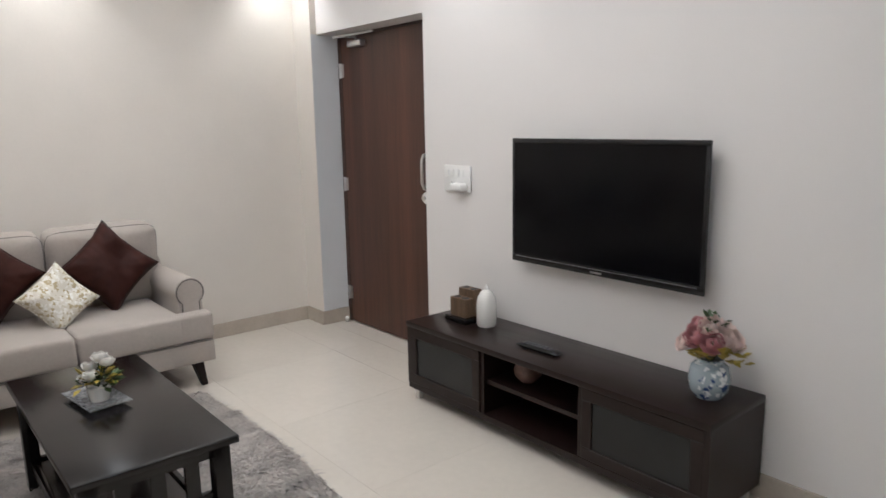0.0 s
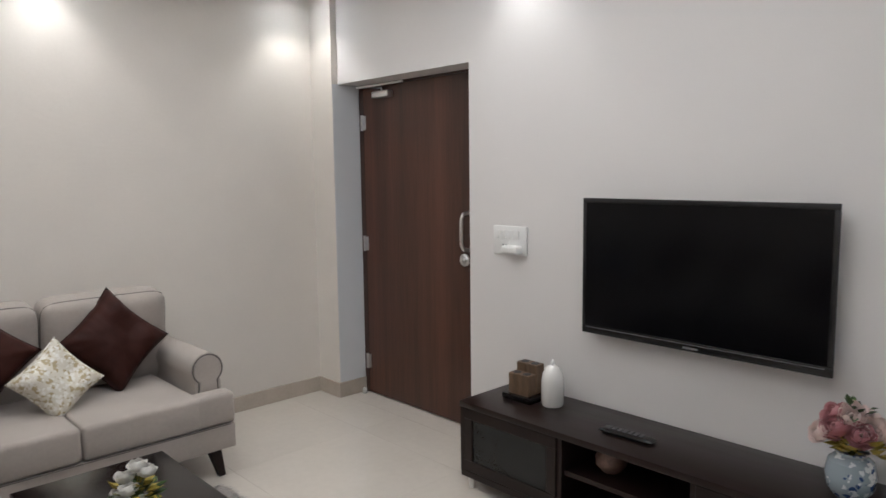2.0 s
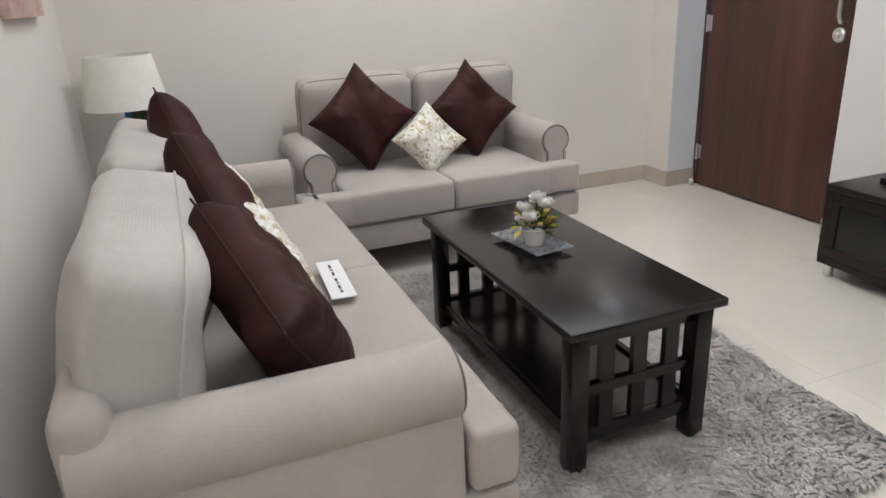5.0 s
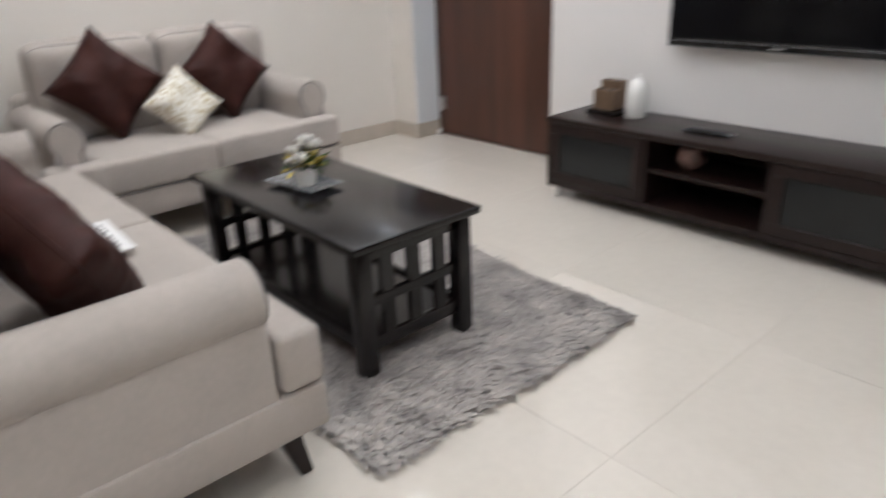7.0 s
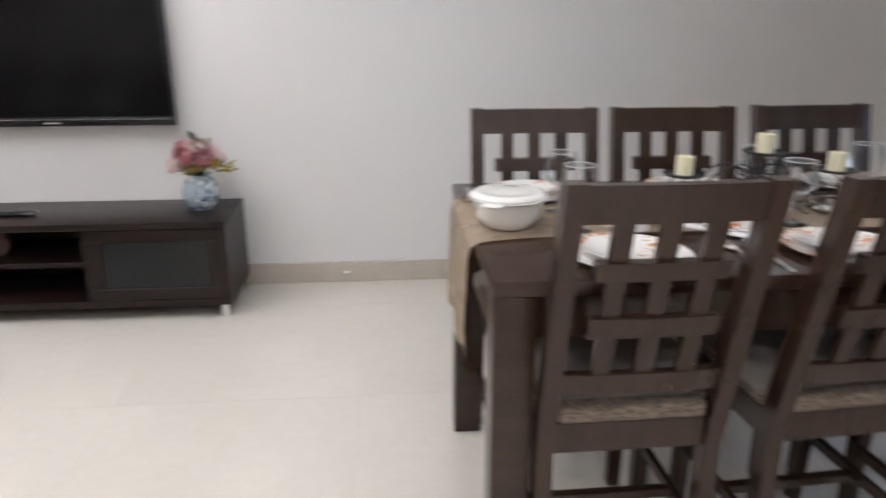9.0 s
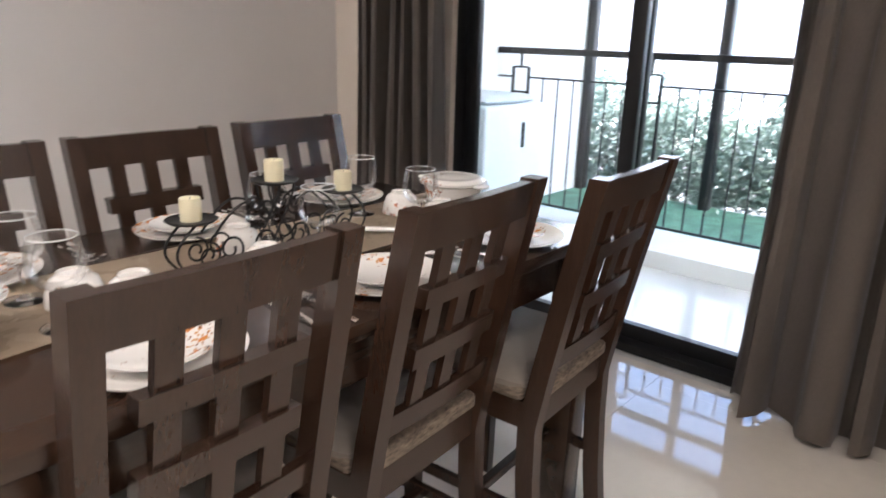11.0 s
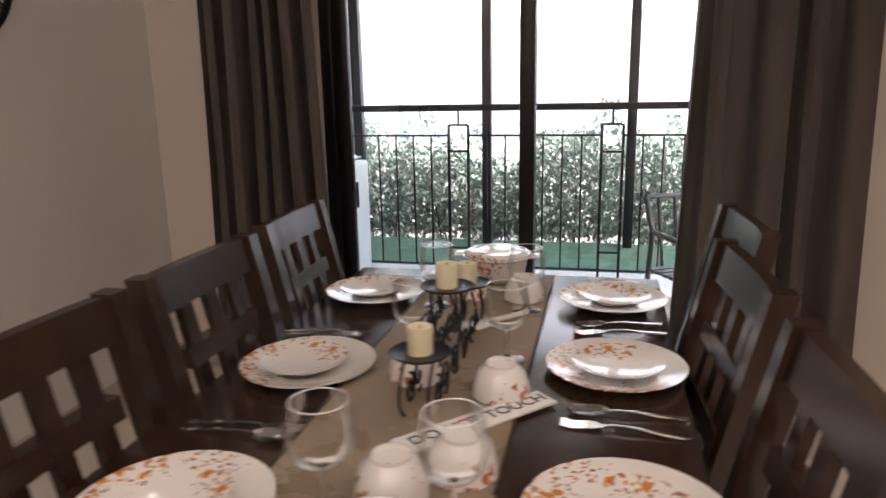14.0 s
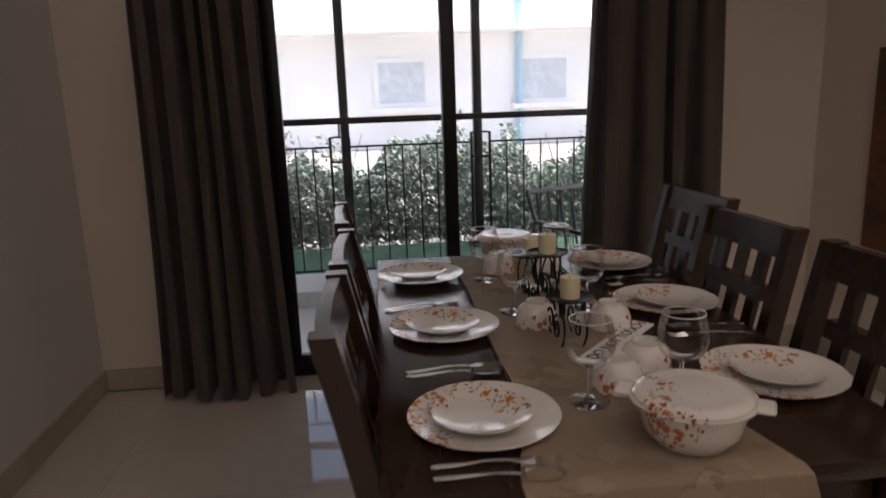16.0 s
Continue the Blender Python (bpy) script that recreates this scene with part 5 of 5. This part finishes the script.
# runner that falls over the near end of the table
bm = bmesh.new()
prof = [(6.865 - 0.08 * i, TZ + 0.0045 + 0.0008 * math.sin(i * 1.7)) for i in range(17)] + [(5.562, TZ + 0.004), (5.545, TZ - 0.004), (5.538, TZ - 0.03), (5.535, TZ - 0.10), (5.53, TZ - 0.18), (5.532, TZ - 0.25)]
rows = []
for i, (x, z) in enumerate(prof):
    row = []
    for j in range(9):
        v = j / 8
        hang = max(0, TZ - z)
        row.append(bm.verts.new((x + 0.03 * hang * math.sin(v * 14), -1.6395 + (v - 0.5) * 0.297 * (1 + 0.30 * max(0.0, min(1.0, (5.84 - x) / 0.28)) ** 1.5) + 0.004 * math.sin(i * 0.9) + hang * 0.25 * (v - 0.5), z + 0.0004 * math.sin(v * 20 + i))))
    rows.append(row)
for p, q in zip(rows, rows[1:]):
    for j in range(8):
        bm.faces.new((p[j], p[j + 1], q[j + 1], q[j]))
bmesh.ops.solidify(bm, geom=bm.faces[:], thickness=-0.0015)
run = thing("table_runner", pose(0, 0, 0), "beige patterned table runner hanging over the table end", "table runner")
part("cloth", bm, M["runner"], run)
for s in (-1.7895, -1.490):
    part("hem", T([(x, s, TZ + 0.0045) for x in (6.865, 6.4, 6.0, 5.86)], 0.0022, 6), M["runner_edge"], run)


def plate_set(x, y, dx, dy, yaw):
    p = thing("dinner_plate", pose(x, y, TZ, 0, 0, yaw), "white china dinner plate with orange leaf print", "plate", "dinner plates")
    part("dish", L([(0, 0.002), (0.07, 0.002), (0.075, 0.0), (0.08, 0.003), (0.100, 0.010), (0.119, 0.016), (0.1195, 0.018), (0.100, 0.0135), (0.080, 0.007), (0.0, 0.006)], 48), M["china_plate"], p)
    q = thing("side_plate", pose(x + dx, y + dy, TZ + 0.011, 0, 0, yaw - 70), "small white china plate with orange leaves on a dinner plate", "plate", "side plates")
    part("dish", L([(0, 0.002), (0.045, 0.002), (0.05, 0.0), (0.055, 0.003), (0.068, 0.009), (0.0775, 0.014), (0.078, 0.0155), (0.068, 0.012), (0.052, 0.006), (0.0, 0.005)], 40), M["china_plate"], q)


PLATES = [(5.752, -1.425, 62), (6.19, -1.405, 84), (6.64, -1.382, 40), (5.835, -1.944, 96), (6.275, -1.936, 128), (6.668, -1.934, 75)]
for i, (x, y, a) in enumerate(PLATES):
    plate_set(x, y, -0.008, 0.004 * (1 if i < 3 else -1), a)


def cutlery(kind, x, y, yaw):
    """Lies along local y with its head at +y."""
    c = thing(kind, pose(x, y, TZ, 0, 0, yaw), "polished steel table " + kind + " beside a plate", kind, "cutlery")
    bm = bmesh.new()
    st = [(-0.088, 0.0034, 0.002), (-0.082, 0.0052, 0.002), (-0.05, 0.0042, 0.004), (-0.01, 0.0024, 0.008), (0.015, 0.0022, 0.008), (0.03, 0.003, 0.006)]
    rings = [[bm.verts.new(q) for q in ((-w, y0, z), (w, y0, z), (w * 0.8, y0, z + 0.0022), (-w * 0.8, y0, z + 0.0022))] for y0, w, z in st]
    for p, q in zip(rings, rings[1:]):
        for i in range(4):
            bm.faces.new((p[i], p[(i + 1) % 4], q[(i + 1) % 4], q[i]))
    bm.faces.new(rings[0]), bm.faces.new(rings[-1])
    part("shaft", bm, M["cutlery"], c)
    if kind == "spoon":
        bm = bmesh.new()
        rows = []
        for i in range(9):
            t = i / 8 * 2 - 1
            w = 0.019 * math.sqrt(max(0.0, 1 - t * t)) * (1 - 0.15 * t) + 0.0012
            rows.append([bm.verts.new((w * s, 0.059 + t * 0.03, 0.001 + 0.007 * (t * t) * 0.6 + 0.006 * s * s)) for s in (-1, -0.5, 0, 0.5, 1)])
        for p, q in zip(rows, rows[1:]):
            for j in range(4):
                bm.faces.new((p[j], p[j + 1], q[j + 1], q[j]))
        bmesh.ops.solidify(bm, geom=bm.faces[:], thickness=0.0012)
        part("bowl", bm, M["cutlery"], c)
    else:
        bm = extrude(bmesh.new(), [(-0.003, 0.028), (0.003, 0.028), (0.0115, 0.045), (0.0115, 0.056), (-0.0115, 0.056), (-0.0115, 0.045)], 0.0016, "z", Matrix.Translation((0, 0, 0.0045)))
        part("neck", bm, M["cutlery"], c)
        for k in range(4):
            x0 = -0.0115 + k * 0.0064
            part("tine", T([(x0 + 0.0019, 0.055, 0.0053), (x0 + 0.0019, 0.075, 0.003), (x0 + 0.0019, 0.092, 0.006)], 0.0015, 5), M["cutlery"], c)
    return c


for kind, x, y, a in (("spoon", 6.108, -1.952, 2), ("fork", 6.058, -1.948, -4), ("spoon", 6.512, -1.945, 14), ("fork", 6.465, -1.95, 8),
                      ("fork", 5.968, -1.40, 182), ("spoon", 5.943, -1.40, 178),
                      ("fork", 6.37, -1.365, 184), ("spoon", 6.348, -1.365, 180), ("fork", 5.622, -1.42, 177), ("spoon", 5.588, -1.42, 174)):
    cutlery(kind, x, y, a)


def tureen(x, y, yaw):
    t = thing("tureen", pose(x, y, TZ + 0.0055, 0, 0, yaw) @ Matrix.Diagonal((0.92, 0.92, 0.95, 1)), "white china tureen with floral print and lid", "tureen", "tureens")
    part("bowl", L([(0, 0.0), (0.054, 0.0), (0.060, 0.004), (0.076, 0.026), (0.082, 0.052), (0.084, 0.064), (0.096, 0.069), (0.0965, 0.072), (0.086, 0.0715), (0.080, 0.060), (0.070, 0.024), (0.0, 0.008)], 48), M["china"], t)
    part("lid", L([(0.090, 0.0725), (0.0905, 0.0755), (0.084, 0.081), (0.074, 0.084), (0.066, 0.082), (0.040, 0.085), (0.0, 0.086), (0.0, 0.082), (0.040, 0.081), (0.066, 0.078), (0.080, 0.0755), (0.090, 0.0725)], 48), M["china"], t)
    for s in (-1, 1):
        part("handle", moved(plump(0.030, 0.050, 0.008, 8, 0.4, flat=0.001, corner=0.25), pose(s * 0.103, 0, 0.069)), M["china_plain"], t)


tureen(5.642, -1.708, 60)
tureen(6.80, -1.65, 90)

for x, y in ((5.785, -1.603), (5.785, -1.757), (6.275, -1.577), (6.275, -1.747), (6.565, -1.552), (6.565, -1.75)):
    g = thing("wine_glass", pose(x, y, TZ + 0.0055), "clear stemmed wine glass standing upside up on the runner", "wine glass", "wine glasses")
    tag = part("foot", L([(0, 0), (0.032, 0), (0.033, 0.002), (0.010, 0.006), (0.004, 0.012), (0.0035, 0.055), (0.006, 0.062), (0, 0.062)], 28), M["clear"], g)
    bowl = part("bowl", L([(0.0, 0.0615), (0.013, 0.0625), (0.026, 0.068), (0.036, 0.079), (0.0405, 0.094), (0.0408, 0.106), (0.0385, 0.122), (0.0345, 0.138), (0.0335, 0.142)], 36), M["wine"], g)
    part("rim", T([(0.0335 * math.cos(k * math.pi / 16), 0.0335 * math.sin(k * math.pi / 16), 0.142) for k in range(32)], 0.0009, 6, True), M["wine_rim_glint"], bowl)
for x, y in ((6.18, -1.607), (6.14, -1.757), (5.838, -1.668), (5.902, -1.742), (6.655, -1.735), (6.652, -1.605)):
    b = thing("small_bowl", pose(x, y, TZ + 0.0055, 0, 0, random.Random(x).uniform(0, 360)), "small white floral china bowl turned upside down on the runner", "bowl", "small bowls")
    part("bowl", L([(0.046, 0.0), (0.047, 0.001), (0.045, 0.02), (0.037, 0.042), (0.026, 0.050), (0.025, 0.055), (0.022, 0.055), (0.021, 0.050), (0, 0.050), (0, 0.047), (0.030, 0.042), (0.041, 0.02), (0.044, 0.0), (0.046, 0.0)], 36), M["china"], b)
sp = thing("serving_spoon", pose(6.47, -1.70, TZ + 0.0055, 0, 0, 52), "white china serving spoon on the runner", "spoon")
part("shaft", T([(0, -0.09, 0.006), (0, -0.02, 0.008), (0, 0.035, 0.012)], 0.006, 8), M["china_plain"], sp)
part("bowl", moved(plump(0.045, 0.07, 0.016, 8, 0.5), pose(0, 0.065, 0.010)), M["china_plain"], sp)


def scroll(cx, cz, r, turns, start, hand, n=26):
    """Spiral in the xz plane that winds in from radius r."""
    return [(cx + hand * r * (1 - 0.72 * k / n) * math.cos(start + turns * 2 * math.pi * k / n), 0, cz + r * (1 - 0.72 * k / n) * math.sin(start + turns * 2 * math.pi * k / n)) for k in range(n + 1)]


def candle_stand():
    s = thing("candle_stand", pose(6.245, -1.647, TZ + 0.0055), "black wrought-iron candle stand with scrolls for three candles", "candle stand")
    cups = ((-0.185, 0.092), (0.0, 0.141), (0.180, 0.096))
    for x, z in cups:
        part("dish", L([(0, 0), (0.043, 0), (0.048, 0.004), (0.0465, 0.005), (0.042, 0.002), (0, 0.002)], 28, m=pose(x, 0, z)), M["iron"], s)
    r = 0.0025
    curves = []
    for y in (-0.022, 0.022):
        for hand, x in ((-1, -0.185), (1, 0.180)):
            zt = 0.092 if hand < 0 else 0.096
            curves.append([(x + hand * 0.045 * math.sin(t * 2.6) , y, zt * (1 - t)) for t in np.linspace(0, 1, 12)] )
            curves.append([(p, y, q) for p, _, q in scroll(x + hand * -0.018, 0.026, 0.026, 1.4, math.pi / 2, hand)])
            curves.append([(p, y, q) for p, _, q in scroll(x - hand * 0.065, 0.03, 0.03, 1.3, -math.pi / 2, -hand)])
            curves.append([(x - hand * 0.03 - hand * 0.12 * t, y, 0.06 + 0.055 * math.sin(t * 2.5)) for t in np.linspace(0, 1, 12)])
        for hand in (-1, 1):
            curves.append([(hand * 0.03 * math.cos(t * 3), y, 0.141 * (1 - t)) for t in np.linspace(0, 1, 14)])
            curves.append([(p, y, q) for p, _, q in scroll(hand * 0.035, 0.095, 0.024, 1.5, math.pi, hand)])
            curves.append([(p, y, q) for p, _, q in scroll(hand * 0.04, 0.03, 0.028, 1.5, -math.pi / 2, hand)])
    for c in curves:
        part("scroll", T(c, r, 6), M["iron"], s)
    for x, z in ((-0.185, 0.089), (0.0, 0.138), (0.18, 0.093)):
        part("crossbar", T([(x, -0.024, z), (x, 0.024, z)], r, 6), M["iron"], s)
    rnd = random.Random(3)
    for x, z in cups:
        c = thing("candle", s.matrix_world @ pose(x, 0, z + 0.002), "short ivory pillar candle on an iron dish", "candle", "candles")
        part("wax", L([(0, 0), (0.0192, 0), (0.0198, 0.036), (0.019, 0.042), (0.016, 0.0425), (0.011, 0.039), (0, 0.038)], 28), M["wax"], c)
        part("wick", T([(0, 0, 0.038), (0.001, 0, 0.043)], 0.0008, 5), M["ink"], c)


candle_stand()
sg = thing("table_sign", pose(6.038, -1.738, TZ + 0.0055, 0, 0, -43), "white card strip reading DO NOT TOUCH on the runner", "sign")
part("card", B(-0.135, 0.135, -0.024, 0.024, 0, 0.005, bevel=0.001, seg=1), M["paper_white"], sg)
lettered(sg, "DO N", 0.032, pose(-0.075, 0, 0.0055), M["ink"])
lettered(sg, "O", 0.032, pose(-0.023, 0, 0.0055), M["ink_red"], "red_letter")
lettered(sg, "T TOUCH", 0.032, pose(0.058, 0, 0.0055), M["ink"])


# ---- wall clock and paintings ----
ck = thing("wall_clock", pose(6.90, -0.002, 1.62, 90), "large black skeleton wall clock with open iron rings", "wall clock")


def ring(r0, r1, t):
    return L([(r0, 0.006), (r1, 0.006), (r1, 0.006 + t), (r0, 0.006 + t), (r0, 0.006)], 56)


part("outer_ring", ring(0.208, 0.225, 0.014), M["iron"], ck)
part("inner_ring", ring(0.118, 0.135, 0.014), M["iron"], ck)
part("hub", L([(0, 0.0), (0.03, 0.0), (0.03, 0.022), (0.02, 0.026), (0, 0.026)], 24), M["iron"], ck)
for k in range(12):
    a = k * math.pi / 6
    strokes = (3, 1, 2, 3, 3, 1, 2, 3, 4, 3, 1, 2)[k]
    for j in range(strokes):
        o = (j - (strokes - 1) / 2) * 0.012
        bm = B(0.134, 0.209, o - 0.002, o + 0.002, 0.008, 0.014)
        part("numeral", moved(bm, pose(0, 0, 0, 0, 0, math.degrees(a))), M["iron"], ck)
for k in range(4):
    part("spoke", moved(B(0.028, 0.12, -0.003, 0.003, 0.008, 0.014), pose(0, 0, 0, 0, 0, 45 + 90 * k)), M["iron"], ck)
part("minute_pointer", moved(B(-0.02, 0.15, -0.004, 0.004, 0.026, 0.029), pose(0, 0, 0, 0, 0, 95)), M["iron"], ck)
part("hour_pointer", moved(B(-0.02, 0.10, -0.005, 0.005, 0.030, 0.033), pose(0, 0, 0, 0, 0, 60)), M["iron"], ck)
for nm, m, w, h, ma, lb in (("painting", pose(7.12, YD + 0.002, 0.98), 0.30, 0.40, "canvas", "rust and brown abstract painting on the dining wall"),
                            ("painting", pose(2.25, YS + 0.002, 1.55), 0.35, 0.29, "canvas_pale", "pale pink canvas painting on the sofa wall")):
    p = thing(nm, m, lb, "painting")
    part("canvas", B(-w, w, 0.0, 0.03, -h, h, bevel=0.003), M[ma], p)

# ---- on the balcony ----
wm = thing("washing_machine", pose(8.56, -0.36, -0.01), "pale top-loading washing machine standing on the balcony", "washing machine")
part("body", B(-0.27, 0.27, -0.25, 0.25, 0.02, 0.86, bevel=0.02, seg=3), M["appliance"], wm)
part("lid", moved(plump(0.48, 0.44, 0.05, 12, 0.3, flat=0.004), pose(0, 0, 0.878)), M["appliance"], wm)
part("handle", B(0.05, 0.08, -0.256, -0.248, 0.62, 0.76, bevel=0.004), M["bezel"], wm, "dark recessed grip")
for x in (-0.22, 0.22):
    for y in (-0.2, 0.2):
        part("foot", L([(0, 0), (0.02, 0), (0.02, 0.025), (0, 0.025)], 12, m=pose(x, y, 0)), M["bezel"], wm)

oc = thing("balcony_chair", pose(8.50, -2.45, -0.01, 0, 0, 120), "dark metal armchair with slatted seat on the balcony", "chair")
for s in (-1, 1):
    part("side_frame", T([(s * 0.25, 0.25, 0), (s * 0.25, 0.23, 0.36), (s * 0.25, 0.22, 0.53), (s * 0.25, -0.18, 0.55), (s * 0.25, -0.25, 0.71), (s * 0.25, -0.25, 0.70)], 0.014, 8), M["grey_table"], oc)
    part("rear_leg", T([(s * 0.25, -0.18, 0.55), (s * 0.25, -0.24, 0)], 0.014, 8), M["grey_table"], oc)
part("top_bar", T([(-0.25, -0.25, 0.71), (0.25, -0.25, 0.71)], 0.014, 8), M["grey_table"], oc)
for i in range(8):
    y = -0.18 + i * 0.055
    part("seat_slat", B(-0.25, 0.25, y - 0.02, y + 0.02, 0.35, 0.365), M["grey_table"], oc)
for i in range(5):
    x = -0.18 + i * 0.09
    part("back_slat", T([(x, -0.19, 0.37), (x, -0.25, 0.71)], 0.009, 6), M["grey_table"], oc)

# ---- floor tiles, laid last ----
STEP = 0.80
share = {}
x = X0
while x < 7.79:
    w = min(STEP, 7.80 - x)
    y = -5.1
    while y < -0.001:
        d = min(STEP, 0.0 - y)
        if not (y + d < YS - 0.2 and (x + w < 4.22 or x > 6.62)):
            k = (round(w, 3), round(d, 3))
            if k not in share:
                share[k] = mesh_of("tile", B(0.0005, k[0] - 0.0005, 0.0005, k[1] - 0.0005, -0.006, 0.0), M["tile"], False)
            ob = new("tile", share[k])
            ob.location = (x, y, 0)
            ob.parent = floor
        y += STEP
    x += STEP
ob = new("tile", mesh_of("tile", B(DX0, DX1, 0.0008, 0.165, -0.006, 0.0), M["tile"], False))
ob.parent = floor
